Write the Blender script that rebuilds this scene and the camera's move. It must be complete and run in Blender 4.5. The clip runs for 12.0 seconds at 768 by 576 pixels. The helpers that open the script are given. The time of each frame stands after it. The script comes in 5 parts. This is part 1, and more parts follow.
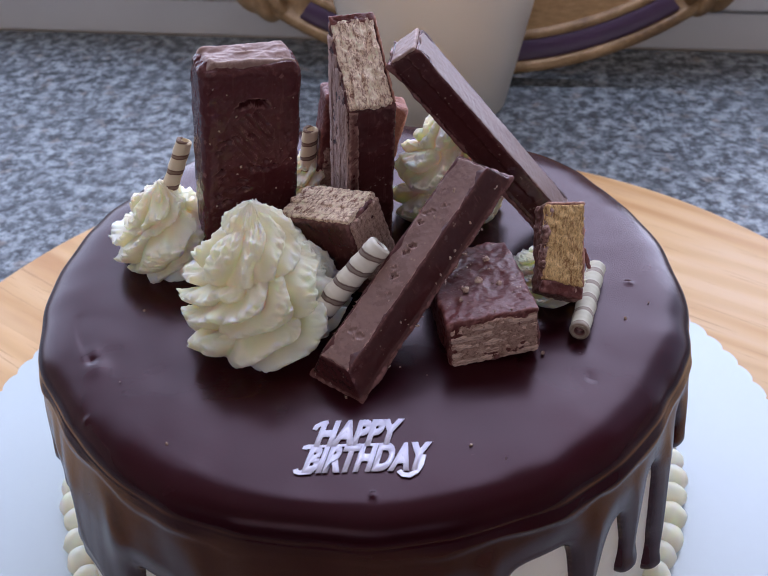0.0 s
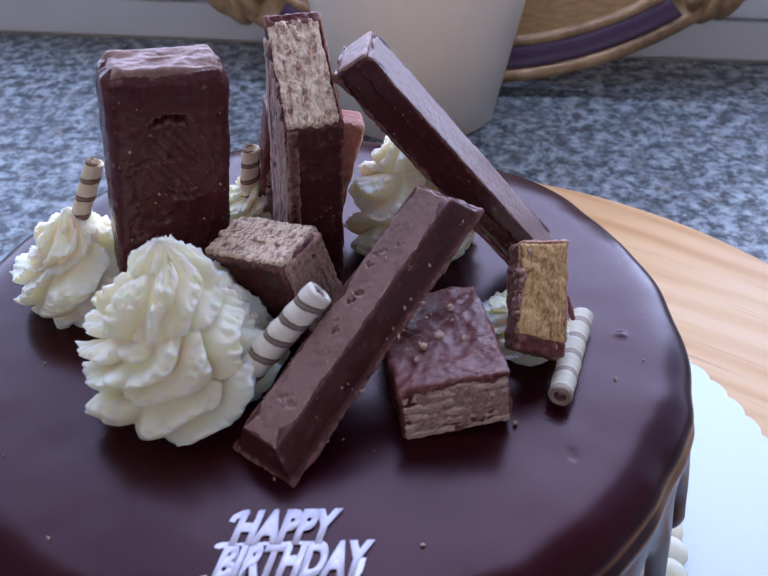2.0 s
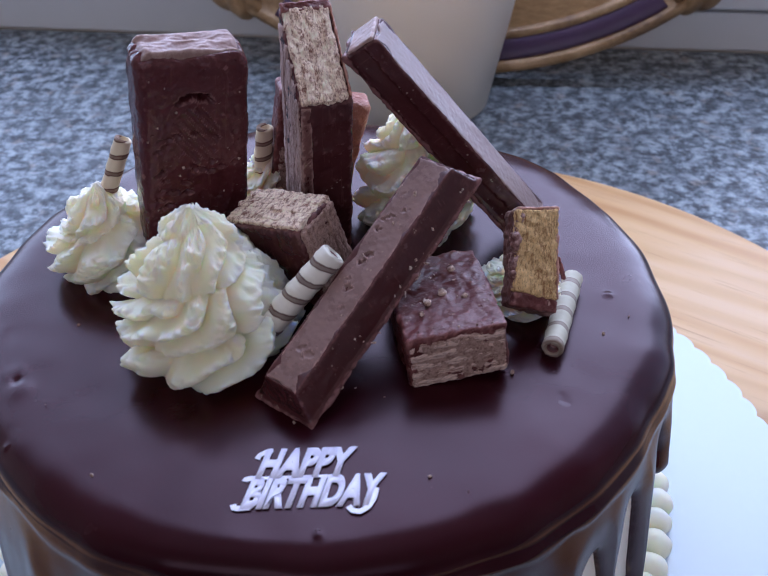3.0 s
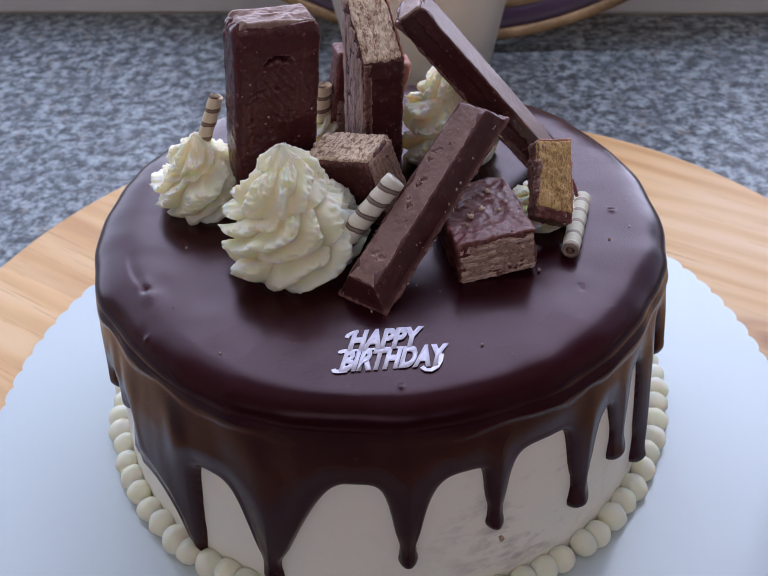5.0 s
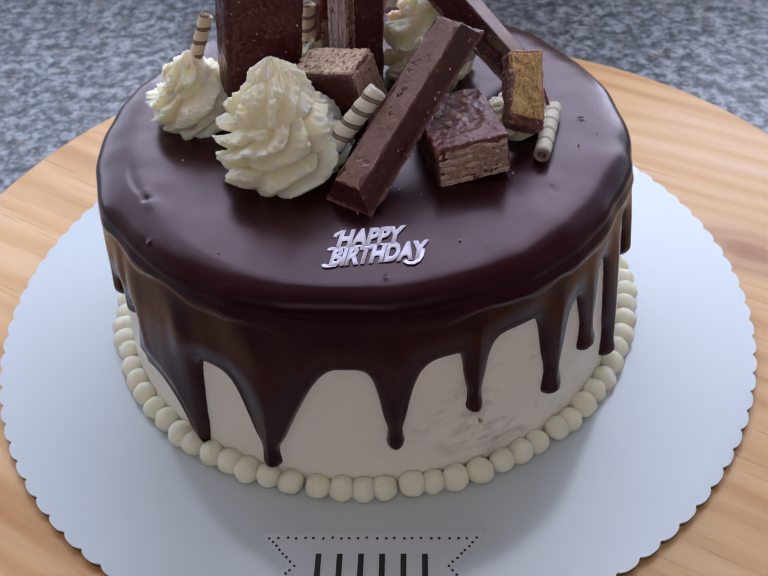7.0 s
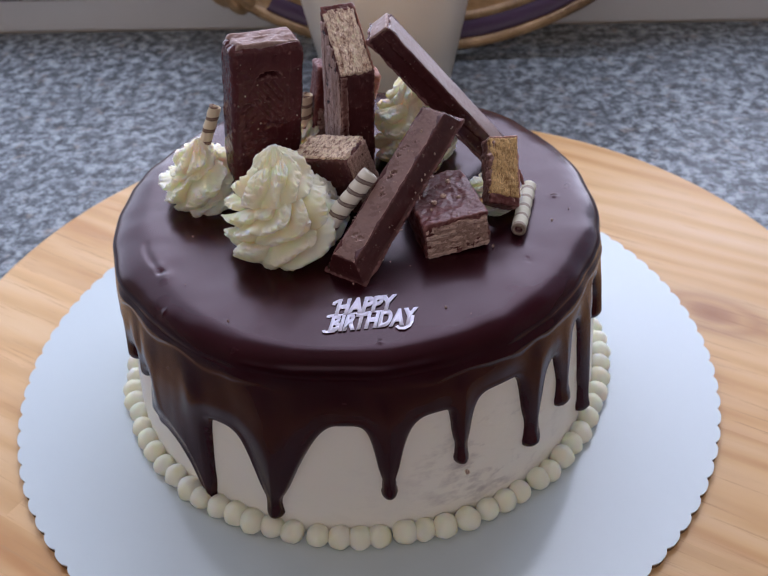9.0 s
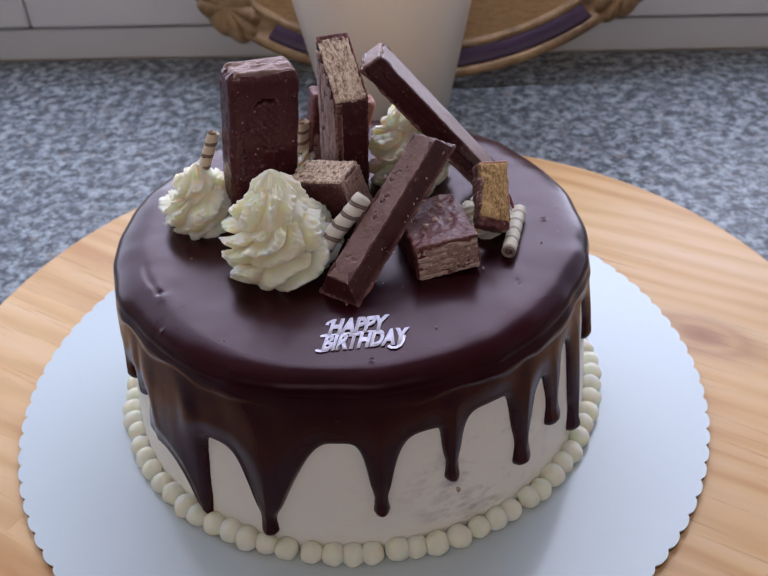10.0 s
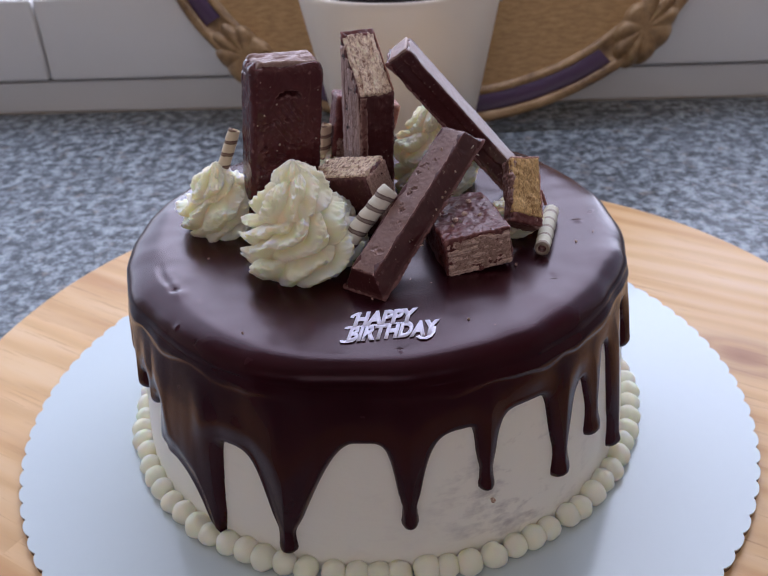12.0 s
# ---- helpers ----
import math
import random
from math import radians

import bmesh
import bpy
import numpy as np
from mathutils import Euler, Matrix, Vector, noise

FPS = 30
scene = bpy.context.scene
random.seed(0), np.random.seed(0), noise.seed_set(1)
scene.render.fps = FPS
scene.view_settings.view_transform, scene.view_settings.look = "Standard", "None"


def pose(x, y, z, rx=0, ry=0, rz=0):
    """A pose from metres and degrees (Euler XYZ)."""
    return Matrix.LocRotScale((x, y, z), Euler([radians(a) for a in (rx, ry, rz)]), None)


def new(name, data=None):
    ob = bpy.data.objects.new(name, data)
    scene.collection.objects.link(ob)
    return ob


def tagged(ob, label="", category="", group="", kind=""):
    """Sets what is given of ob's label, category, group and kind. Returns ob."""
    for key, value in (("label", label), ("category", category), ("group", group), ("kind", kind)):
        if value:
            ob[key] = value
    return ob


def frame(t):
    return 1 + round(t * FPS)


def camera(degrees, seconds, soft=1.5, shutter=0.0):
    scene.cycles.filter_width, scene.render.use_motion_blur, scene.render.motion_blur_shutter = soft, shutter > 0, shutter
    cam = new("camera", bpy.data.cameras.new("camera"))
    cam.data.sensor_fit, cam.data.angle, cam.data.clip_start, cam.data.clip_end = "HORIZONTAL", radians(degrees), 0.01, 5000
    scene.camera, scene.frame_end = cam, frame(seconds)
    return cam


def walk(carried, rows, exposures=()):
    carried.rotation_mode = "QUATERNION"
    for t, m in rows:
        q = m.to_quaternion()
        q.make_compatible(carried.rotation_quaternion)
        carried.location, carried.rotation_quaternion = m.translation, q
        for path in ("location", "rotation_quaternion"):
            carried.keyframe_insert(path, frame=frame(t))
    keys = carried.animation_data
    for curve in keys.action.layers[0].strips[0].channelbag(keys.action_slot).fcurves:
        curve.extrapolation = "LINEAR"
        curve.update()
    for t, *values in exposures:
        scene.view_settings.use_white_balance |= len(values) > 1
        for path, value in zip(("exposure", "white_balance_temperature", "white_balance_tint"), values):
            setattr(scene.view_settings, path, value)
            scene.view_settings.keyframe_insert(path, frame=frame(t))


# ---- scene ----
cam = camera(46.3, 12.0, soft=1.0)
cam.data.dof.use_dof = True
cam.data.dof.focus_distance = 0.285
cam.data.dof.aperture_fstop = 27.0
PATH = [
    (0.0, 0.0114, -0.2310, 0.2873, 51.87, 1.29, 0.31),
    (0.5, 0.0176, -0.2070, 0.2721, 51.58, 1.38, 0.66),
    (1.0, 0.0182, -0.1929, 0.2696, 51.83, 1.29, 0.74),
    (1.5, 0.0229, -0.1848, 0.2704, 52.04, 0.90, 0.58),
    (2.0, 0.0243, -0.1892, 0.2695, 52.21, 0.81, 0.55),
    (2.5, 0.0232, -0.2003, 0.2720, 52.26, 0.84, 0.42),
    (3.0, 0.0209, -0.2113, 0.2747, 52.10, 0.95, -0.07),
    (5.0, -0.0001, -0.2713, 0.2979, 50.62, 2.06, -1.82),
    (5.5, 0.0003, -0.2804, 0.2936, 49.22, 2.23, -1.97),
    (6.0, -0.0014, -0.2827, 0.2904, 47.59, 2.38, -2.10),
    (6.5, -0.0020, -0.2894, 0.2925, 47.05, 2.54, -2.44),
    (7.0, -0.0001, -0.2985, 0.3012, 47.15, 2.36, -3.08),
    (9.0, -0.0030, -0.3214, 0.3237, 50.99, 2.23, -4.10),
    (9.5, -0.0011, -0.3259, 0.3264, 51.87, 2.26, -4.07),
    (10.0, 0.0010, -0.3296, 0.3274, 52.64, 2.33, -3.85),
    (10.5, 0.0023, -0.3341, 0.3307, 53.73, 2.42, -3.55),
    (11.0, 0.0003, -0.3388, 0.3166, 55.46, 2.61, -3.29),
    (11.5, -0.0060, -0.3404, 0.2980, 57.56, 2.75, -3.18),
    (12.0, -0.0071, -0.3337, 0.2870, 58.39, 2.77, -3.29),
]
walk(cam, [(t, pose(x, y, z, rx, ry, rz)) for t, x, y, z, rx, ry, rz in PATH],
     [(0.0, -0.12, 6050, 24), (1.0, -0.05, 5800, 26), (1.5, -0.0, 5550, 26), (2.5, -0.0, 5400, 25), (3.0, -0.05, 5450, 24), (5.0, -0.23, 6100, 23), (7.0, -0.25, 6350, 23), (9.5, -0.23, 6350, 23), (12.0, -0.23, 6250, 23)])

# ---- world, window light ----
world = bpy.data.worlds.new("sky")
scene.world = world
world.use_nodes = True
wn = world.node_tree.nodes
sky = wn.new("ShaderNodeTexSky")
sky.sky_type = "NISHITA"
sky.sun_disc = False
sky.sun_elevation, sky.sun_rotation = radians(35), radians(200)
wn["Background"].inputs["Strength"].default_value = 0.08
world.node_tree.links.new(sky.outputs["Color"], wn["Background"].inputs["Color"])
scene.view_settings.exposure = 0.0

# the window wall
W_O, W_ANG = Vector((-0.338, 0.497, 0.0)), -7.0
WALL = Matrix.Translation(W_O) @ Matrix.Rotation(radians(W_ANG), 4, "Z")   # local x along, -y into the room, z up


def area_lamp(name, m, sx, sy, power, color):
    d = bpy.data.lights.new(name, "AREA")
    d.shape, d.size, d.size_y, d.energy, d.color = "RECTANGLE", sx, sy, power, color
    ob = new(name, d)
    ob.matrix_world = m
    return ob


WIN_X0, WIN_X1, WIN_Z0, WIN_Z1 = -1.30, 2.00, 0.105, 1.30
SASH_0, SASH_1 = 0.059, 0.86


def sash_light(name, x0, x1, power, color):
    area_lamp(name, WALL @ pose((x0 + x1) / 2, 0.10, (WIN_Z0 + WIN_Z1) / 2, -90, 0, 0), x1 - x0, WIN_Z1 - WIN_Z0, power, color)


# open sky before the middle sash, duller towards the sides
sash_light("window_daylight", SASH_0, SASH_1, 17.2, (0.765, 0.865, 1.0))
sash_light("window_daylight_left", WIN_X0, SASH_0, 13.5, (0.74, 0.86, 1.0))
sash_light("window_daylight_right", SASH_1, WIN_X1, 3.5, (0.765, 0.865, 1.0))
# warm front fill added through an unseen opening high in the opposite wall
FILL_X0, FILL_X1, FILL_Z0, FILL_Z1 = -1.2, 1.8, 0.60, 1.6
area_lamp("unseen_front_fill", WALL @ pose((FILL_X0 + FILL_X1) / 2, -3.05, (FILL_Z0 + FILL_Z1) / 2, 90, 0, 0), FILL_X1 - FILL_X0, FILL_Z1 - FILL_Z0, 5.9, (1.0, 0.87, 0.73))


# ---- materials ----
def mat(name, base, rough=0.5, spec=0.5, metal=0.0):
    m = bpy.data.materials.new(name)
    m.use_nodes = True
    n = m.node_tree.nodes
    p = n["Principled BSDF"]
    p.inputs["Base Color"].default_value = (*base, 1)
    p.inputs["Roughness"].default_value = rough
    p.inputs["Specular IOR Level"].default_value = spec
    p.inputs["Metallic"].default_value = metal
    return m, n, m.node_tree.links, p


def node(n, kind, **values):
    x = n.new("ShaderNode" + kind)
    for k, v in values.items():
        x.inputs[k.replace("_", " ")].default_value = v
    return x


def coords(n, links, scale=(1, 1, 1), turn=(0, 0, 0)):
    tc = n.new("ShaderNodeTexCoord")
    mp = n.new("ShaderNodeMapping")
    mp.inputs["Scale"].default_value = scale
    mp.inputs["Rotation"].default_value = [radians(a) for a in turn]
    links.new(tc.outputs["Object"], mp.inputs["Vector"])
    return mp.outputs["Vector"]


def ramp(n, links, fac, stops):
    r = n.new("ShaderNodeValToRGB")
    e = r.color_ramp.elements
    while len(e) < len(stops):
        e.new(0.5)
    for el, (pos, col) in zip(e, stops):
        el.position = pos
        el.color = (*col, 1)
    links.new(fac, r.inputs["Fac"])
    return r.outputs["Color"]


def mix(n, links, fac, a, b, blend="MIX"):
    x = n.new("ShaderNodeMix")
    x.data_type, x.blend_type = "RGBA", blend
    if isinstance(fac, float):
        x.inputs[0].default_value = fac
    else:
        links.new(fac, x.inputs[0])
    for sock, v in ((x.inputs[6], a), (x.inputs[7], b)):
        if isinstance(v, tuple):
            sock.default_value = (*v, 1)
        else:
            links.new(v, sock)
    return x.outputs[2]


def noise_tex(n, links, vec, scale, detail=4.0, rough=0.55):
    x = node(n, "TexNoise", Scale=scale, Detail=detail, Roughness=rough)
    links.new(vec, x.inputs["Vector"])
    return x.outputs["Fac"]


def bump(n, links, p, height, strength, distance, prev=None):
    b = node(n, "Bump", Strength=strength, Distance=distance)
    links.new(height, b.inputs["Height"])
    if prev is not None:
        links.new(prev, b.inputs["Normal"])
    links.new(b.outputs["Normal"], p.inputs["Normal"])
    return b.outputs["Normal"]


def rough_var(n, links, p, fac, lo, hi):
    x = node(n, "MapRange")
    x.inputs["To Min"].default_value, x.inputs["To Max"].default_value = lo, hi
    links.new(fac, x.inputs["Value"])
    links.new(x.outputs["Result"], p.inputs["Roughness"])


def make_glaze():
    m, n, l, p = mat("chocolate_glaze", (0.017, 0.0062, 0.0048), 0.27)
    v = coords(n, l)
    a = noise_tex(n, l, v, 25, 3)
    l.new(ramp(n, l, a, [(0.3, (0.019, 0.0017, 0.0041)), (0.7, (0.027, 0.0026, 0.0058))]), p.inputs["Base Color"])
    rough_var(n, l, p, noise_tex(n, l, v, 60, 4), 0.21, 0.30)
    nb = bump(n, l, p, noise_tex(n, l, v, 40, 2), 0.25, 0.0015)
    bump(n, l, p, noise_tex(n, l, v, 900, 3), 0.06, 0.0003, nb)
    # the set glaze is dull face on and shines at a slant
    lw = n.new("ShaderNodeLayerWeight")
    lw.inputs["Blend"].default_value = 0.5
    gloss = node(n, "MapRange")
    gloss.interpolation_type = "SMOOTHSTEP"
    for key, val in (("From Min", 0.20), ("From Max", 0.62), ("To Min", 0.24), ("To Max", 0.42)):
        gloss.inputs[key].default_value = val
    l.new(lw.outputs["Facing"], gloss.inputs["Value"])
    l.new(gloss.outputs["Result"], p.inputs["Specular IOR Level"])
    p.inputs["Specular Tint"].default_value = (1.0, 0.67, 0.75, 1)
    return m


def make_chocolate(name, base, bloom, rough, pits=1.0, lumps=1.0, grain=1.0, dust=0.57):
    m, n, l, p = mat(name, base, rough, 0.45)
    p.inputs["Specular Tint"].default_value = (1.0, 0.82, 0.78, 1)
    v = coords(n, l)
    a = noise_tex(n, l, v, 130, 6, 0.65)
    b = noise_tex(n, l, v, 900, 4, 0.6)
    c = mix(n, l, a, tuple(x * 0.75 for x in base), tuple(x * 1.45 + 0.002 for x in base))
    sm = ramp(n, l, noise_tex(n, l, v, 75, 6, 0.75), [(0.60, (0, 0, 0)), (0.72, (0.7, 0.7, 0.7))])
    # fine scuffs that run across one another
    sc = noise_tex(n, l, coords(n, l, (1, 1, 0.08), (20, 38, 0)), 700, 3, 0.6)
    sm2 = ramp(n, l, sc, [(0.62, (0, 0, 0)), (0.72, (0.7, 0.7, 0.7))])
    c = mix(n, l, sm2, mix(n, l, sm, c, bloom), bloom)
    geo = n.new("ShaderNodeNewGeometry")
    worn = node(n, "Math")
    worn.operation = "MULTIPLY_ADD"
    l.new(noise_tex(n, l, v, 420, 4, 0.7), worn.inputs[0])
    worn.inputs[1].default_value = 0.10
    l.new(geo.outputs["Pointiness"], worn.inputs[2])
    edge = tuple(min(0.6, x * 1.5 + 0.03) for x in bloom)
    c = mix(n, l, ramp(n, l, worn.outputs[0], [(0.566, (0, 0, 0)), (0.61, (0.8, 0.8, 0.8))]), c, edge)
    # a dusting of wafer crumbs too small to lift off
    dv = node(n, "TexVoronoi", Scale=620.0)
    l.new(v, dv.inputs["Vector"])
    speck = ramp(n, l, dv.outputs["Distance"], [(0.14, (1, 1, 1)), (0.22, (0, 0, 0))])
    some = ramp(n, l, noise_tex(n, l, v, 190, 3, 0.6), [(dust, (0, 0, 0)), (dust + 0.04, (0.6, 0.6, 0.6))])
    l.new(mix(n, l, mix(n, l, 1.0, speck, some, "MULTIPLY"), c, (0.40, 0.28, 0.22)), p.inputs["Base Color"])
    rough_var(n, l, p, a, max(0.08, rough - 0.14), rough + 0.14)
    vo = node(n, "TexVoronoi", Scale=210.0)
    l.new(coords(n, l, (1, 1, 1.7), (0, 25, 10)), vo.inputs["Vector"])
    pit = ramp(n, l, vo.outputs["Distance"], [(0.06, (0, 0, 0)), (0.12, (1, 1, 1))])
    wr = noise_tex(n, l, coords(n, l, (1, 1.4, 1)), 210, 4, 0.6)
    nb = bump(n, l, p, wr, 1.0 * lumps, 0.0014)
    nb = bump(n, l, p, pit, 0.5 * pits, 0.0007, nb)
    bump(n, l, p, b, 0.3 * grain, 0.0004, nb)
    return m


def make_cream(name, col, sss=0.35):
    m, n, l, p = mat(name, col, 0.5, 0.35)
    v = coords(n, l)
    a = noise_tex(n, l, v, 90, 4)
    l.new(mix(n, l, a, tuple(x * 0.96 for x in col), tuple(min(0.96, x * 1.03) for x in col)), p.inputs["Base Color"])
    p.inputs["Subsurface Weight"].default_value = sss
    p.inputs["Subsurface Radius"].default_value = (1.0, 0.66, 0.30)
    p.inputs["Subsurface Scale"].default_value = 0.014
    nb = bump(n, l, p, noise_tex(n, l, v, 260, 3), 0.07, 0.0006)
    bump(n, l, p, noise_tex(n, l, v, 1600, 3), 0.08, 0.0002, nb)
    return m


def make_frosting():
    m, n, l, p = mat("side_frosting", (0.88, 0.862, 0.785), 0.55, 0.3)
    v = coords(n, l)
    blot = noise_tex(n, l, v, 28, 5, 0.7)
    flat = coords(n, l, (1, 1, 2.2))
    blot2 = noise_tex(n, l, flat, 75, 4, 0.6)
    dark = ramp(n, l, mix(n, l, 0.5, blot, blot2), [(0.53, (0, 0, 0)), (0.66, (1, 1, 1))])
    # crumbs of the sponge were dragged through the cream in one place
    near = n.new("ShaderNodeVectorMath")
    near.operation = "DISTANCE"
    near.inputs[1].default_value = (0.047, -0.098, 0.029)
    l.new(v, near.inputs[0])
    dark = mix(n, l, 1.0, dark, ramp(n, l, near.outputs["Value"], [(0.012, (1, 1, 1)), (0.040, (0.12, 0.12, 0.12))]), "MULTIPLY")
    l.new(mix(n, l, dark, (0.88, 0.862, 0.785), (0.46, 0.43, 0.42)), p.inputs["Base Color"])
    p.inputs["Subsurface Weight"].default_value = 0.2
    p.inputs["Subsurface Radius"].default_value = (1.0, 0.8, 0.5)
    p.inputs["Subsurface Scale"].default_value = 0.004
    nb = bump(n, l, p, noise_tex(n, l, coords(n, l, (1, 1, 3.5)), 60, 5), 0.35, 0.001)
    bump(n, l, p, noise_tex(n, l, v, 900, 3), 0.15, 0.0003, nb)
    return m


def make_wafer(name, light, dark, scale, squeeze=(1, 1, 1)):
    m, n, l, p = mat(name, light, 0.85, 0.2)
    v = coords(n, l, squeeze)
    a = noise_tex(n, l, v, scale, 6, 0.7)
    b = noise_tex(n, l, v, scale * 3.1, 4, 0.7)
    c = ramp(n, l, mix(n, l, 0.4, a, b), [(0.41, dark), (0.51, light), (0.64, tuple(min(1, x * 1.35) for x in light))])
    l.new(c, p.inputs["Base Color"])
    nb = bump(n, l, p, a, 0.7, 0.0008)
    bump(n, l, p, b, 0.6, 0.0004, nb)
    return m


def make_granite():
    m, n, l, p = mat("granite", (0.2, 0.2, 0.22), 0.35, 0.28)
    v = coords(n, l)
    both = mix(n, l, 0.34, noise_tex(n, l, v, 115, 3, 0.6), noise_tex(n, l, v, 300, 3, 0.6))
    grains = ramp(n, l, both, [(0.39, (0.036, 0.041, 0.047)), (0.47, (0.105, 0.120, 0.134)), (0.53, (0.225, 0.256, 0.278)), (0.61, (0.375, 0.415, 0.445))])
    # larger pale flecks, sparse brown feldspar and dark clouds
    vo = node(n, "TexVoronoi", Scale=95.0, Randomness=1.0)
    vo.feature = "SMOOTH_F1"
    vo.inputs["Smoothness"].default_value = 0.5
    l.new(v, vo.inputs["Vector"])
    c = mix(n, l, ramp(n, l, vo.outputs["Distance"], [(0.12, (0.55, 0.55, 0.55)), (0.30, (0, 0, 0))]), grains, (0.42, 0.47, 0.50))
    c = mix(n, l, ramp(n, l, noise_tex(n, l, v, 75, 3, 0.55), [(0.60, (0, 0, 0)), (0.70, (0.55, 0.55, 0.55))]), c, (0.33, 0.27, 0.225))
    c = mix(n, l, ramp(n, l, noise_tex(n, l, v, 48, 4, 0.6), [(0.50, (0, 0, 0)), (0.66, (0.55, 0.55, 0.55))]), c, (0.075, 0.083, 0.095))
    fine = noise_tex(n, l, v, 650, 3)
    l.new(mix(n, l, 0.12, c, ramp(n, l, fine, [(0.4, (0.12, 0.12, 0.13)), (0.65, (0.75, 0.75, 0.78))]), "OVERLAY"), p.inputs["Base Color"])
    rough_var(n, l, p, fine, 0.32, 0.48)
    return m


WOOD_TOP = 0.018


def make_wood():
    m, n, l, p = mat("oiled_beech", (0.5, 0.3, 0.15), 0.42)
    oi = n.new("ShaderNodeObjectInfo")
    tc = n.new("ShaderNodeTexCoord")
    add = n.new("ShaderNodeVectorMath")
    add.operation = "MULTIPLY_ADD"
    l.new(oi.outputs["Random"], add.inputs[0])
    add.inputs[1].default_value = (3.1, 1.7, 0.9)
    l.new(tc.outputs["Object"], add.inputs[2])
    mp = n.new("ShaderNodeMapping")
    mp.inputs["Scale"].default_value = (1.0, 7.0, 7.0)
    l.new(add.outputs["Vector"], mp.inputs["Vector"])
    v = mp.outputs["Vector"]
    broad = noise_tex(n, l, v, 4.5, 4, 0.6)
    mp2 = n.new("ShaderNodeMapping")
    mp2.inputs["Scale"].default_value = (1.0, 26.0, 26.0)
    l.new(add.outputs["Vector"], mp2.inputs["Vector"])
    fibre = noise_tex(n, l, mp2.outputs["Vector"], 16, 5, 0.65)
    w = node(n, "TexWave", Scale=2.4, Distortion=9.0, Detail=3.0, Detail_Scale=1.4)
    w.bands_direction = "Y"
    l.new(v, w.inputs["Vector"])
    c1 = ramp(n, l, broad, [(0.3, (0.59, 0.28, 0.095)), (0.5, (0.76, 0.455, 0.200)), (0.72, (0.81, 0.55, 0.30))])
    c2 = mix(n, l, 0.34, c1, ramp(n, l, w.outputs["Fac"], [(0.0, (0.54, 0.29, 0.12)), (0.5, (0.74, 0.48, 0.25)), (1.0, (0.80, 0.57, 0.34))]))
    c3 = mix(n, l, ramp(n, l, fibre, [(0.30, (1, 1, 1)), (0.42, (0, 0, 0))]), c2, (0.55, 0.30, 0.125))
    kp = n.new("ShaderNodeVectorMath")
    kp.operation = "DISTANCE"
    kp.inputs[1].default_value = (0.131, 0.096, WOOD_TOP)
    ks_ = n.new("ShaderNodeMapping")
    ks_.inputs["Scale"].default_value = (0.55, 1, 1)
    ks_.inputs["Location"].default_value = (0.131 * 0.45, 0, 0)
    l.new(tc.outputs["Object"], ks_.inputs["Vector"])
    l.new(ks_.outputs["Vector"], kp.inputs[0])
    kd = n.new("ShaderNodeMath")
    kd.operation = "MULTIPLY_ADD"
    l.new(fibre, kd.inputs[0])
    kd.inputs[1].default_value = 0.006
    l.new(kp.outputs["Value"], kd.inputs[2])
    c3 = mix(n, l, ramp(n, l, kd.outputs[0], [(0.0, (1, 1, 1)), (0.007, (0.85, 0.85, 0.85)), (0.011, (0.2, 0.2, 0.2)), (0.015, (0.55, 0.55, 0.55)), (0.021, (0.1, 0.1, 0.1)), (0.030, (0, 0, 0))]), c3, (0.36, 0.145, 0.055))
    tint = n.new("ShaderNodeHueSaturation")
    mr = node(n, "MapRange")
    mr.inputs["To Min"].default_value, mr.inputs["To Max"].default_value = 0.88, 0.99
    l.new(oi.outputs["Random"], mr.inputs["Value"])
    l.new(mr.outputs["Result"], tint.inputs["Value"])
    tint.inputs["Saturation"].default_value = 1.08
    l.new(c3, tint.inputs["Color"])
    l.new(tint.outputs["Color"], p.inputs["Base Color"])
    rough_var(n, l, p, fibre, 0.36, 0.55)
    bump(n, l, p, fibre, 0.15, 0.0006)
    return m


def make_straw(name, pale, band, pitch):
    m, n, l, p = mat(name, pale, 0.6, 0.3)
    tc = n.new("ShaderNodeTexCoord")
    sep = n.new("ShaderNodeSeparateXYZ")
    l.new(tc.outputs["Object"], sep.inputs["Vector"])
    wob = noise_tex(n, l, tc.outputs["Object"], 220, 2)
    z = n.new("ShaderNodeMath")
    z.operation = "MULTIPLY_ADD"
    l.new(wob, z.inputs[0])
    z.inputs[1].default_value = 0.0016
    l.new(sep.outputs["Z"], z.inputs[2])
    y = n.new("ShaderNodeMath")
    y.operation = "MULTIPLY_ADD"
    l.new(sep.outputs["Y"], y.inputs[0])
    y.inputs[1].default_value = 0.35
    l.new(z.outputs[0], y.inputs[2])
    f = n.new("ShaderNodeMath")
    f.operation = "PINGPONG"
    l.new(y.outputs[0], f.inputs[0])
    f.inputs[1].default_value = pitch / 2
    s = n.new("ShaderNodeMath")
    s.operation = "DIVIDE"
    l.new(f.outputs[0], s.inputs[0])
    s.inputs[1].default_value = pitch / 2
    mid = tuple((a + b * 4.0) / 5.0 for a, b in zip(pale, band))
    l.new(ramp(n, l, s.outputs[0], [(0.0, mid), (0.13, mid), (0.19, band), (0.26, band), (0.36, pale), (1.0, pale)]), p.inputs["Base Color"])
    bump(n, l, p, noise_tex(n, l, tc.outputs["Object"], 500, 4), 0.3, 0.0004)
    return m


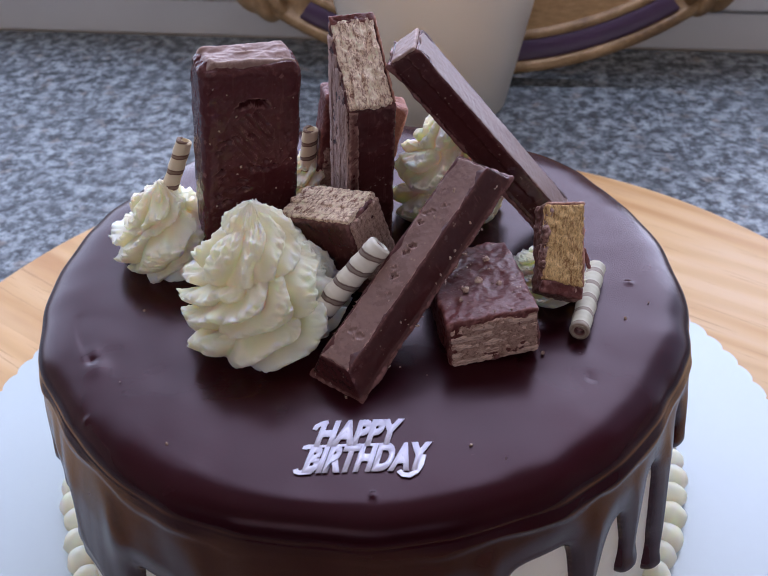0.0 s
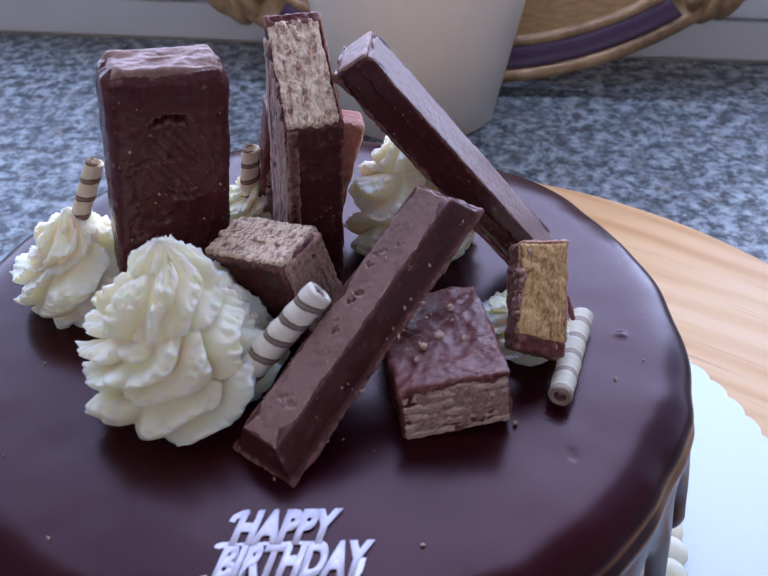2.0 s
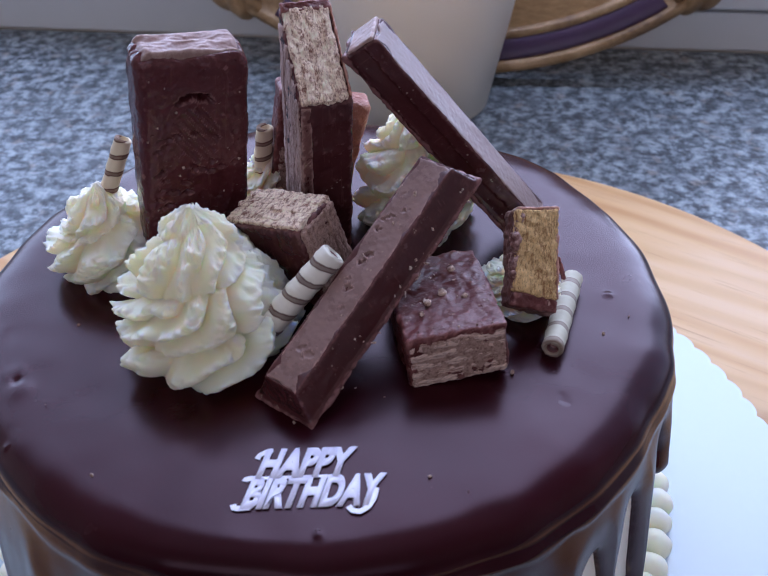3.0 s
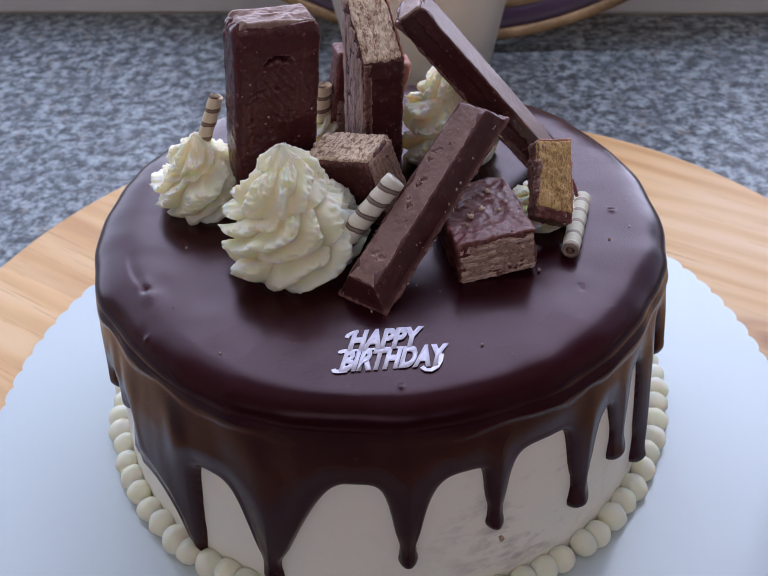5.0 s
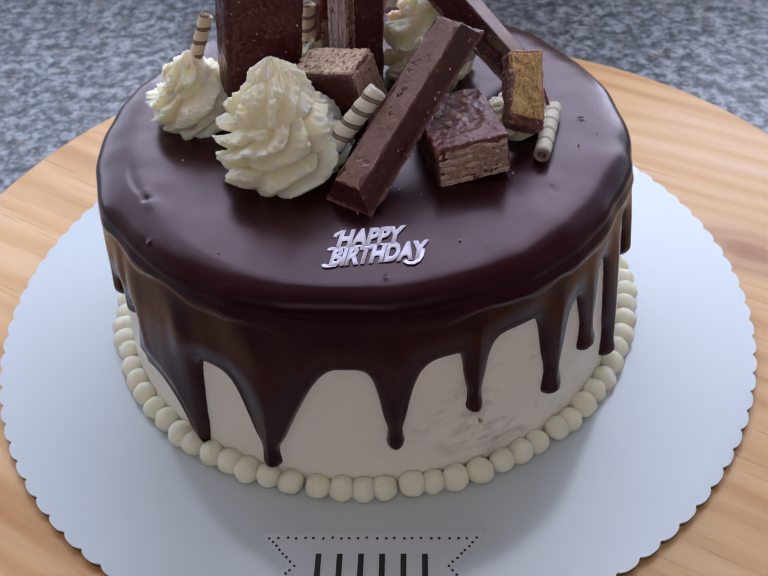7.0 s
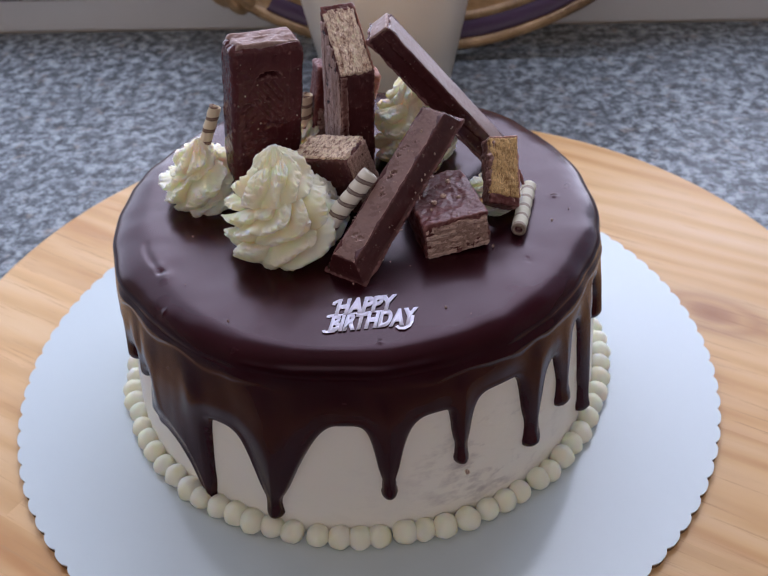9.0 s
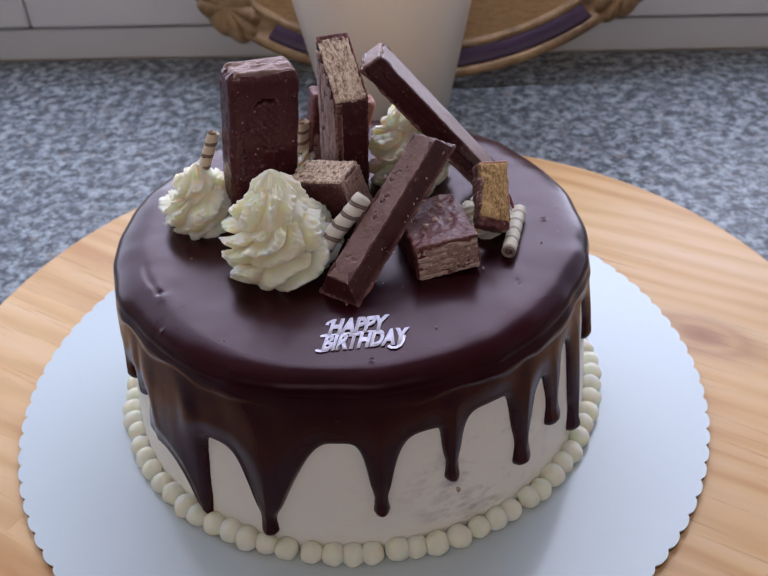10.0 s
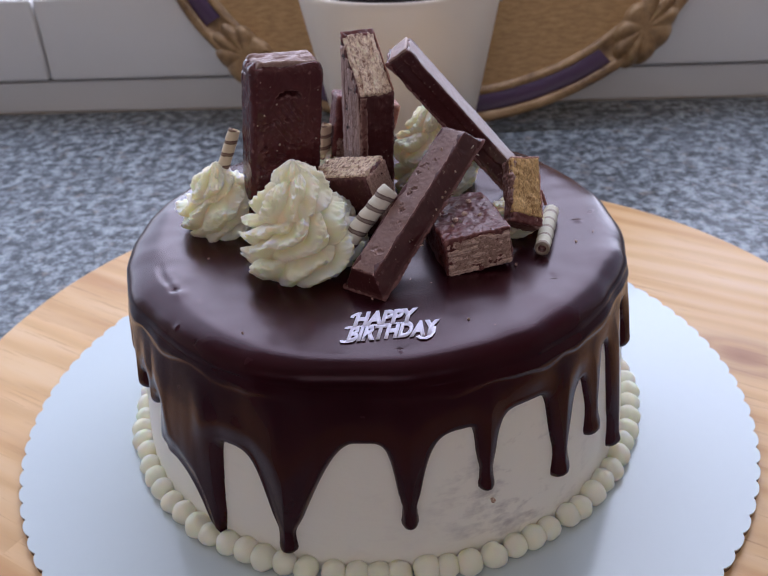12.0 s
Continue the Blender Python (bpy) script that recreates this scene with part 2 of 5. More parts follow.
def make_plain(name, col, rough, scale=30.0, var=0.08, bump_s=0.1, spec=0.5, metal=0.0, bump_d=0.001, rv=0.06):
    m, n, l, p = mat(name, col, rough, spec, metal)
    v = coords(n, l)
    a = noise_tex(n, l, v, scale, 5, 0.6)
    l.new(mix(n, l, a, tuple(x * (1 - var) for x in col), tuple(min(1, x * (1 + var)) for x in col)), p.inputs["Base Color"])
    rough_var(n, l, p, a, max(0.03, rough - rv), rough + rv)
    bump(n, l, p, noise_tex(n, l, v, scale * 9, 3), bump_s, bump_d)
    return m


def make_gold():
    m, n, l, p = mat("aged_gilding", (0.42, 0.28, 0.12), 0.45, 0.5, 0.25)
    v = coords(n, l)
    a = noise_tex(n, l, v, 35, 6, 0.7)
    l.new(ramp(n, l, a, [(0.3, (0.13, 0.070, 0.030)), (0.5, (0.30, 0.18, 0.080)), (0.7, (0.48, 0.31, 0.16))]), p.inputs["Base Color"])
    bump(n, l, p, a, 0.6, 0.003)
    return m


def make_tray_field():
    m, n, l, p = mat("tray_field", (0.34, 0.22, 0.1), 0.5)
    v = coords(n, l)
    a = noise_tex(n, l, coords(n, l, (1, 2.5, 1)), 22, 6, 0.7)
    l.new(ramp(n, l, a, [(0.3, (0.27, 0.145, 0.05)), (0.55, (0.41, 0.24, 0.095)), (0.75, (0.50, 0.32, 0.15))]), p.inputs["Base Color"])
    bump(n, l, p, a, 0.2, 0.001)
    return m


GLAZE = make_glaze()
CHOC = make_chocolate("wafer_bar_chocolate", (0.092, 0.0200, 0.0190), (0.175, 0.064, 0.055), 0.31, 1.3, 0.48, 1.4, 0.50)
CHOC_FACE = make_chocolate("moulded_block_chocolate", (0.078, 0.0175, 0.0200), (0.130, 0.044, 0.040), 0.22, 1.2, 0.50, 0.5, 0.60)
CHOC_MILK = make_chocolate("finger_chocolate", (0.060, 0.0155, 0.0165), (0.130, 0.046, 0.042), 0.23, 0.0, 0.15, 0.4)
# paler than the finger's sides: bloom plus window light painted into the colour
CHOC_BLOOM_LIT = make_chocolate("bloomed_lit_chocolate", (0.195, 0.114, 0.098), (0.30, 0.165, 0.140), 0.28, 0.0, 0.10, 0.5)
# scuffed tone lifted further to paint in light from the window behind
CHOC_PALE = make_chocolate("scuffed_lit_chocolate", (0.27, 0.165, 0.140), (0.40, 0.27, 0.23), 0.42, 0.0, 0.3, 0.6)
CHOC_RED = make_chocolate("coating_edge_chocolate", (0.115, 0.0255, 0.0230), (0.20, 0.064, 0.052), 0.38)
# bloomed finger top with lilac window light painted in
CHOC_MAUVE = make_chocolate("mauve_bloomed_lit_chocolate", (0.225, 0.140, 0.124), (0.32, 0.215, 0.19), 0.36, 0.0, 0.10, 0.5)
CHOC_RUST = make_chocolate("rusty_chocolate", (0.31, 0.110, 0.070), (0.42, 0.20, 0.15), 0.45)
CHOC_COAT = make_chocolate("thin_coating_chocolate", (0.135, 0.056, 0.048), (0.26, 0.15, 0.125), 0.42)
CREAM = make_cream("whipped_cream", (0.995, 0.880, 0.655), 0.65)
BEAD = make_cream("bead_cream", (0.985, 0.905, 0.70), 0.45)
FROST = make_frosting()
WAFER_PALE = make_wafer("pale_wafer", (0.91, 0.70, 0.535), (0.29, 0.135, 0.095), 700, (1, 0.45, 1))
WAFER_SIDE = make_wafer("streaked_wafer_side", (0.50, 0.355, 0.315), (0.21, 0.105, 0.085), 900, (1, 1, 0.10))
WAFER_FRONT = make_wafer("layered_wafer", (0.72, 0.53, 0.44), (0.34, 0.19, 0.15), 900, (0.22, 0.5, 1.3))
FILLING = make_wafer("cocoa_filling", (0.47, 0.305, 0.245), (0.24, 0.13, 0.10), 900)
CARAMEL = make_wafer("golden_wafer", (0.70, 0.465, 0.215), (0.34, 0.17, 0.07), 900, (1, 1, 0.4))
GRANITE = make_granite()
WOOD = make_wood()
STRAW = make_straw("striped_wafer_roll", (0.84, 0.79, 0.68), (0.16, 0.095, 0.080), 0.0056)
STRAW_WARM = make_straw("striped_warm_wafer_roll", (0.84, 0.70, 0.49), (0.17, 0.075, 0.052), 0.0054)
STRAW_PALE = make_straw("pale_wafer_roll", (0.66, 0.62, 0.49), (0.30, 0.22, 0.17), 0.0066)
BOARD = make_plain("satin_white_card", (0.555, 0.628, 0.650), 0.13, 200, 0.01, 0.0, 0.5, 0.0, 0.0002, 0.015)
KRAFT = make_plain("kraft_card_edge", (0.16, 0.095, 0.055), 0.8, 200, 0.2)
FOIL = make_plain("pearl_mirror_card", (0.84, 0.81, 1.0), 0.36, 300, 0.04, 0.02, 0.7, 0.0)
PAPER = make_plain("tag_paper", (0.60, 0.64, 0.68), 0.7, 100, 0.02)
INK = make_plain("black_ink", (0.012, 0.012, 0.012), 0.6, 300, 0.2)
PVC = make_plain("white_window_plastic", (0.80, 0.79, 0.77), 0.38, 12, 0.03, 0.02)
SEALANT = make_plain("sill_strip", (0.69, 0.68, 0.665), 0.5, 15, 0.05, 0.05)
GAP = make_plain("dark_joint", (0.27, 0.26, 0.25), 0.8)
PAINT = make_plain("wall_paint", (0.78, 0.69, 0.57), 0.85, 8, 0.03)
# unseen room surfaces darkened so the glaze front mirrors little light
PAINT_DIM = make_plain("dim_wall_paint", (0.10, 0.095, 0.11), 0.85, 8, 0.03)
FLOOR = make_plain("unseen_dark_floor", (0.045, 0.040, 0.042), 0.5, 10, 0.1)
POT = make_plain("cream_glazed_ceramic", (0.78, 0.70, 0.59), 0.32, 14, 0.03, 0.03)
SOIL = make_plain("potting_soil", (0.03, 0.022, 0.016), 0.95, 150, 0.4, 0.8, 0.2, 0.0, 0.004)
LEAF = make_plain("dark_green_leaf", (0.05, 0.10, 0.03), 0.45, 60, 0.25, 0.2)
GOLD = make_gold()
FIELD = make_tray_field()
PURPLE = make_plain("purple_lacquer", (0.055, 0.022, 0.062), 0.35, 40, 0.25, 0.1)
PICTURE = make_plain("faded_tray_picture", (0.33, 0.30, 0.28), 0.5, 25, 0.2, 0.05)
CRUMB = make_wafer("crumbs", (0.62, 0.46, 0.37), (0.22, 0.11, 0.08), 500)


# ---- building helpers ----
def mesh_from(name, bm, material, smooth=True):
    me = bpy.data.meshes.new(name)
    bm.to_mesh(me)
    bm.free()
    me.materials.append(material)
    if smooth:
        me.polygons.foreach_set("use_smooth", [True] * len(me.polygons))
    return me


def part(name, bm, material, parent=None, label="", m=None, smooth=True):
    me = bm if isinstance(bm, bpy.types.Mesh) else mesh_from(name, bm, material, smooth)
    ob = new(name, me)
    if parent is not None:
        ob.parent = parent
    if m is not None:
        ob.matrix_local = m
    return tagged(ob, label)


def thing(name, m, label, category, group="", kind=""):
    ob = new(name)
    ob.empty_display_size = 0.01
    ob.matrix_world = m
    return tagged(ob, label, category, group, kind)


def lerp(a, b, t):
    return a + (b - a) * t


def box_bm(x0, x1, y0, y1, z0, z1, bevel=0.0, seg=2):
    bm = bmesh.new()
    bmesh.ops.create_cube(bm, size=1)
    for v in bm.verts:
        v.co = (lerp(x0, x1, v.co.x + 0.5), lerp(y0, y1, v.co.y + 0.5), lerp(z0, z1, v.co.z + 0.5))
    if bevel:
        bmesh.ops.bevel(bm, geom=bm.edges[:], offset=bevel, segments=seg, affect="EDGES", profile=0.5)
    return bm


def soft_box(sx, sy, sz, r, cell, seed, lump=0.0004, fine=0.00015, shape=None):
    """A rounded, uneven block centred on its own middle; shape bends its points before the unevenness is laid on."""
    nx, ny, nz = (max(2, int(round(s / cell))) for s in (sx, sy, sz))
    bm = bmesh.new()
    made = {}
    half = Vector((sx / 2, sy / 2, sz / 2))
    inner = Vector((max(1e-5, half.x - r), max(1e-5, half.y - r), max(1e-5, half.z - r)))

    def vert(i, j, k):
        key = (i, j, k)
        if key not in made:
            p = Vector((lerp(-half.x, half.x, i / nx), lerp(-half.y, half.y, j / ny), lerp(-half.z, half.z, k / nz)))
            c = Vector([max(-inner[a], min(inner[a], p[a])) for a in range(3)])
            d = p - c
            if d.length > 1e-9:
                p = c + d.normalized() * min(d.length, r) if sum(abs(d[a]) > 1e-7 for a in range(3)) > 1 else p
            nrm = (p - c).normalized() if (p - c).length > 1e-9 else Vector((0, 0, 1))
            if shape:
                p = shape(p, half)
            s = Vector((seed * 3.7, seed * 1.3, seed * 2.1))
            p = p + nrm * (noise.fractal(p * 160 + s, 1.0, 2.0, 3) * lump * 1.4 + noise.fractal(p * 700 + s, 1.0, 2.0, 3) * fine * 1.6)
            made[key] = bm.verts.new(p)
        return made[key]

    for i in range(nx):
        for j in range(ny):
            bm.faces.new([vert(i, j, 0), vert(i, j + 1, 0), vert(i + 1, j + 1, 0), vert(i + 1, j, 0)])
            bm.faces.new([vert(i, j, nz), vert(i + 1, j, nz), vert(i + 1, j + 1, nz), vert(i, j + 1, nz)])
    for i in range(nx):
        for k in range(nz):
            bm.faces.new([vert(i, 0, k), vert(i + 1, 0, k), vert(i + 1, 0, k + 1), vert(i, 0, k + 1)])
            bm.faces.new([vert(i, ny, k), vert(i, ny, k + 1), vert(i + 1, ny, k + 1), vert(i + 1, ny, k)])
    for j in range(ny):
        for k in range(nz):
            bm.faces.new([vert(0, j, k), vert(0, j, k + 1), vert(0, j + 1, k + 1), vert(0, j + 1, k)])
            bm.faces.new([vert(nx, j, k), vert(nx, j + 1, k), vert(nx, j + 1, k + 1), vert(nx, j, k + 1)])
    return bm


def lathe(profile, steps, wobble=None):
    """Turns (radius, height) pairs round the z axis."""
    bm = bmesh.new()
    rings = []
    for r, z in profile:
        if r < 1e-6:
            rings.append([bm.verts.new((0, 0, z))])
            continue
        ring = []
        for i in range(steps):
            a = 2 * math.pi * i / steps
            q = wobble(a, r, z) if wobble else (r, z)
            ring.append(bm.verts.new((q[0] * math.cos(a), q[0] * math.sin(a), q[1])))
        rings.append(ring)
    for lo, hi in zip(rings, rings[1:]):
        for i in range(steps):
            j = (i + 1) % steps
            if len(lo) == 1:
                bm.faces.new([lo[0], hi[j], hi[i]])
            elif len(hi) == 1:
                bm.faces.new([lo[i], lo[j], hi[0]])
            else:
                bm.faces.new([lo[i], lo[j], hi[j], hi[i]])
    return bm


def grid_mesh(name, pts, nu, nv, material, closed_u=False, keep=None):
    """pts: array (nu, nv, 3); keep: which points are wanted, a face stays where any of its corners is."""
    faces = []
    for i in range(nu if closed_u else nu - 1):
        k = (i + 1) % nu
        for j in range(nv - 1):
            if keep is None or keep[i, j] or keep[k, j] or keep[i, j + 1] or keep[k, j + 1]:
                faces.append((i * nv + j, k * nv + j, k * nv + j + 1, i * nv + j + 1))
    used = np.unique(np.array(faces))
    place = np.zeros(nu * nv, int)
    place[used] = np.arange(len(used))
    me = bpy.data.meshes.new(name)
    me.from_pydata(pts.reshape(-1, 3)[used].tolist(), [], place[np.array(faces)].tolist())
    me.materials.append(material)
    me.polygons.foreach_set("use_smooth", [True] * len(me.polygons))
    return me


# ---- the room ----
def wall_box(name, x0, x1, y0, y1, z0, z1, material, bevel=0.0, label="", m=WALL):
    ob = part(name, box_bm(x0, x1, y0, y1, z0, z1, bevel), material, None, label, smooth=False)
    ob.matrix_world = m
    ob["kind"] = "structure"
    return ob


wall_box("counter", -1.6, 2.2, -0.78, 0.0, -0.04, 0.0, GRANITE, 0.003, "speckled grey granite kitchen counter")
wall_box("counter_base", -1.6, 2.2, -0.74, 0.0, -0.9, -0.041, PAINT_DIM, 0, "plain cupboard fronts below the counter")
wall_box("floor", -1.6, 2.2, -3.0, 0.16, -0.95, -0.9, FLOOR, 0, "unseen floor, darkened for the glaze's reflections")
wall_box("ceiling", -1.6, 2.2, -3.0, 0.16, 1.7, 1.75, PAINT, 0, "plain ceiling")
wall_box("wall_west", -1.66, -1.6, -3.0, 0.16, -0.95, 1.75, PAINT, 0, "plain painted wall")
wall_box("wall_east", 2.2, 2.26, -3.0, 0.16, -0.95, 1.75, PAINT, 0, "plain painted wall")
# unseen wall built round the opening of the added fill lamp
wall_box("wall_south_below", -1.66, 2.26, -3.06, -3.0, -0.95, FILL_Z0, PAINT_DIM, 0, "unseen dark wall under the fill lamp's opening")
wall_box("wall_south_left", -1.66, FILL_X0, -3.06, -3.0, FILL_Z0, FILL_Z1, PAINT_DIM, 0, "unseen dark wall beside the fill lamp's opening")
wall_box("wall_south_right", FILL_X1, 2.26, -3.06, -3.0, FILL_Z0, FILL_Z1, PAINT_DIM, 0, "unseen dark wall beside the fill lamp's opening")
wall_box("wall_south_above", -1.66, 2.26, -3.06, -3.0, FILL_Z1, 1.75, PAINT_DIM, 0, "unseen dark wall above the fill lamp's opening")
wall_box("wall_north_below", -1.6, 2.2, 0.004, 0.16, -0.95, 0.0, PAINT, 0, "plain wall under the window")
wall_box("wall_north_left", -1.6, WIN_X0 - 0.07, 0.004, 0.16, 0.0, 1.7, PAINT, 0, "plain wall beside the window")
wall_box("wall_north_right", WIN_X1 + 0.07, 2.2, 0.004, 0.16, 0.0, 1.7, PAINT, 0, "plain wall beside the window")
wall_box("wall_north_above", WIN_X0 - 0.07, WIN_X1 + 0.07, 0.004, 0.16, WIN_Z1 + 0.07, 1.7, PAINT, 0, "plain wall above the window")
wall_box("sill_strip", WIN_X0 - 0.07, WIN_X1 + 0.07, 0.0, 0.16, 0.0, 0.0285, SEALANT, 0.0012, "pale grey strip where the counter meets the window")

win = tagged(new("window_1"), "white plastic window frame above the counter", kind="structure")
win.matrix_world = WALL
SEAMS = (WIN_X0 - 0.07, SASH_0, SASH_1, WIN_X1 + 0.07)
for x0, x1 in zip(SEAMS, SEAMS[1:]):
    part("bottom_rail", box_bm(x0 + 0.0012, x1 - 0.0012, -0.004, 0.09, 0.0315, WIN_Z0, 0.003, 3), PVC, win)
    part("top_rail", box_bm(x0 + 0.0012, x1 - 0.0012, 0.02, 0.09, WIN_Z1, WIN_Z1 + 0.07, 0.003, 3), PVC, win)
for x in (WIN_X0 - 0.035, WIN_X1 + 0.035):
    part("stile", box_bm(x - 0.035, x + 0.035, 0.022, 0.088, WIN_Z0, WIN_Z1, 0.003, 3), PVC, win)
part("joint", box_bm(WIN_X0, WIN_X1, 0.006, 0.085, 0.0285, 0.0315), GAP, win)


# ---- wooden turntable board ----
WOOD_C, WOOD_R, WOOD_TOP = Vector((0.015, 0.012, 0)), 0.232, 0.018
tray_wood = thing("wooden_cake_board", Matrix.Translation(WOOD_C), "round light beech wooden board made of glued planks on the counter", "serving board")


def plank(k0, k1, x0, x1):
    """One glued stave between two chords of the disc, cut to its round edge, in the grain's own frame."""
    bm = bmesh.new()
    e = 0.0018
    n = 24
    outline = []
    for i in range(n + 1):
        y = WOOD_R * math.sin(lerp(math.asin(k0 / WOOD_R), math.asin(k1 / WOOD_R), i / n))
        lim = math.sqrt(max(0.0, WOOD_R ** 2 - y * y))
        outline.append((max(-lim, min(lim, x1)), y))
    for i in range(n, -1, -1):
        y = WOOD_R * math.sin(lerp(math.asin(k0 / WOOD_R), math.asin(k1 / WOOD_R), i / n))
        lim = math.sqrt(max(0.0, WOOD_R ** 2 - y * y))
        outline.append((min(lim, max(-lim, x0)), y))
    rings = []
    for inset, z in ((0.0, 0.0), (0.0, WOOD_TOP - 0.003), (0.0008, WOOD_TOP - 0.0008), (0.0025, WOOD_TOP)):
        ring = []
        for x, y in outline:
            r = math.hypot(x, y)
            f = (WOOD_R - inset) / WOOD_R if r > WOOD_R - 1e-5 else 1.0
            if f < 1 and abs(y) < 0.22 and min(abs(y - k0), abs(y - k1)) < 1e-6:
                # on a glue line: slide along the line only
                ring.append(bm.verts.new((math.copysign(math.sqrt(max(0.0, (WOOD_R - inset) ** 2 - y * y)), x), y, z)))
            else:
                ring.append(bm.verts.new((x * f, max(k0, min(k1, y * f)), z)))
        rings.append(ring)
    m = len(outline)
    for a, b in zip(rings, rings[1:]):
        for i in range(m):
            j = (i + 1) % m
            bm.faces.new([a[i], a[j], b[j], b[i]])
    bm.faces.new(rings[-1])
    bmesh.ops.remove_doubles(bm, verts=bm.verts[:], dist=1e-6)
    return bm


GRAIN = Matrix.Rotation(radians(-35), 4, "Z")
ks = [-0.2319, -0.172, -0.105, -0.046, 0.021, 0.083, 0.149, 0.2319]
for i, (k0, k1) in enumerate(zip(ks, ks[1:])):
    cut = (0.06, -0.09, 0.13, -0.02, 0.10, -0.06, 0.04)[i]
    for x0, x1 in (((-0.3, 0.3),) if i in (0, 6) else ((-0.3, cut), (cut, 0.3))):
        part("plank", plank(k0, k1, x0, x1), WOOD, tray_wood, "", GRAIN, smooth=False)


# ---- scalloped cake card ----
CARD_R, CARD_TOP, CARD_N = 0.1652, 0.021, 98


def card_bm(inset, z0, z1):
    bm = bmesh.new()
    out = []
    for i in range(CARD_N * 8):
        a = 2 * math.pi * i / (CARD_N * 8)
        f = abs(math.sin(a * CARD_N / 2))
        r = CARD_R - 0.0016 * (1 - f) ** 1.5 - inset
        out.append((r * math.cos(a), r * math.sin(a)))
    lo = [bm.verts.new((x, y, z0)) for x, y in out]
    hi = [bm.verts.new((x, y, z1)) for x, y in out]
    for i in range(len(out)):
        j = (i + 1) % len(out)
        bm.faces.new([lo[i], lo[j], hi[j], hi[i]])
    bm.faces.new(hi)
    bm.faces.new(lo[::-1])
    return bm


card = thing("cake_card", Matrix.Translation((0, 0, 0)), "white satin cake card with a scalloped edge on the wooden board", "cake board")
part("card_core", card_bm(0.0003, WOOD_TOP, CARD_TOP - 0.0007), KRAFT, card, "brown cardboard edge", smooth=False)
part("card_face", card_bm(0.0, CARD_TOP - 0.0007, CARD_TOP), BOARD, card, "white satin top sheet", smooth=False)

# ---- the cake ----
CAKE = Vector((0.0, 0.005, CARD_TOP))
CAKE_H = 0.0910
cake = thing("drip_cake", Matrix.Translation(CAKE), "round white-frosted cake with glossy dark chocolate drip glaze", "cake")


def side_r(h):
    return lerp(0.1088, 0.1018, max(0.0, min(1.0, h / CAKE_H)))


def wob(a, r, h):
    s = noise.noise(Vector((math.cos(a) * 2.2, math.sin(a) * 2.2, h * 30))) * 0.0003 + noise.noise(Vector((math.cos(a) * 9, math.sin(a) * 9, h * 120))) * 0.00015
    return (r + s if r > 0.05 else r, h)


part("frosted_body", lathe([(0.0, 0.0), (0.1, 0.0)] + [(side_r(h), h) for h in np.linspace(0.0, CAKE_H - 0.0125, 26)] + [(0.0985, CAKE_H - 0.007), (0.093, CAKE_H - 0.004), (0.0, CAKE_H - 0.004)], 240, wob), FROST, cake, "white buttercream side with faint grey smudges")

# drips: angle, tip height, half width (degrees), reach and steepness of the web on either side; then the arch to the next drip
DRIPS = [
    (-169.0, 0.0480, 2.00, 4.0, 3.0, 3.5, 4.0, 0.0640),
    (-157.5, 0.0440, 1.80, 3.5, 4.0, 2.4, 4.0, 0.0570),
    (-150.0, 0.0455, 1.70, 2.4, 4.0, 2.0, 4.0, 0.0530),
    (-143.0, 0.0370, 2.60, 2.5, 4.0, 4.0, 2.0, 0.0327),
    (-129.2, -0.0053, 1.65, 15.9, 3.3, 4.0, 6.5, 0.0525),
    (-112.5, 0.0067, 1.81, 9.3, 2.7, 12.9, 1.5, 0.0622),
    (-87.8, 0.0214, 1.60, 6.6, 4.3, 10.4, 3.7, 0.0636),
    (-72.3, 0.0321, 1.63, 3.2, 8.5, 8.7, 5.9, 0.0662),
    (-54.3, 0.0225, 2.21, 5.4, 5.5, 8.9, 5.6, 0.0634),
    (-43.3, 0.0299, 2.39, 4.1, 5.7, 3.5, 5.7, 0.0685),
    (-32.5, 0.0098, 2.35, 4.7, 5.9, 4.0, 5.0, 0.0745),
    (-21.0, 0.0450, 2.00, 4.0, 5.0, 5.0, 4.0, 0.0740),
    (-2.0, 0.0300, 2.00, 6.0, 4.0, 5.0, 4.0, 0.0720),
    (16.0, 0.0420, 2.00, 6.0, 4.0, 6.0, 4.0, 0.0740),
    (37.0, 0.0240, 2.00, 7.0, 4.0, 6.0, 4.0, 0.0730),
    (58.0, 0.0380, 2.00, 7.0, 4.0, 6.0, 4.0, 0.0710),
    (78.0, 0.0180, 2.00, 7.0, 4.0, 6.0, 4.0, 0.0730),
    (101.0, 0.0350, 2.00, 7.0, 4.0, 6.0, 4.0, 0.0720),
    (124.0, 0.0250, 2.00, 7.0, 4.0, 6.0, 4.0, 0.0710),
    (146.0, 0.0400, 2.00, 7.0, 4.0, 6.0, 4.0, 0.0720),
    (170.0, 0.0280, 2.00, 7.0, 4.0, 6.0, 4.0, 0.0700),
]
GL_R, GL_T = 0.1050, 0.0026


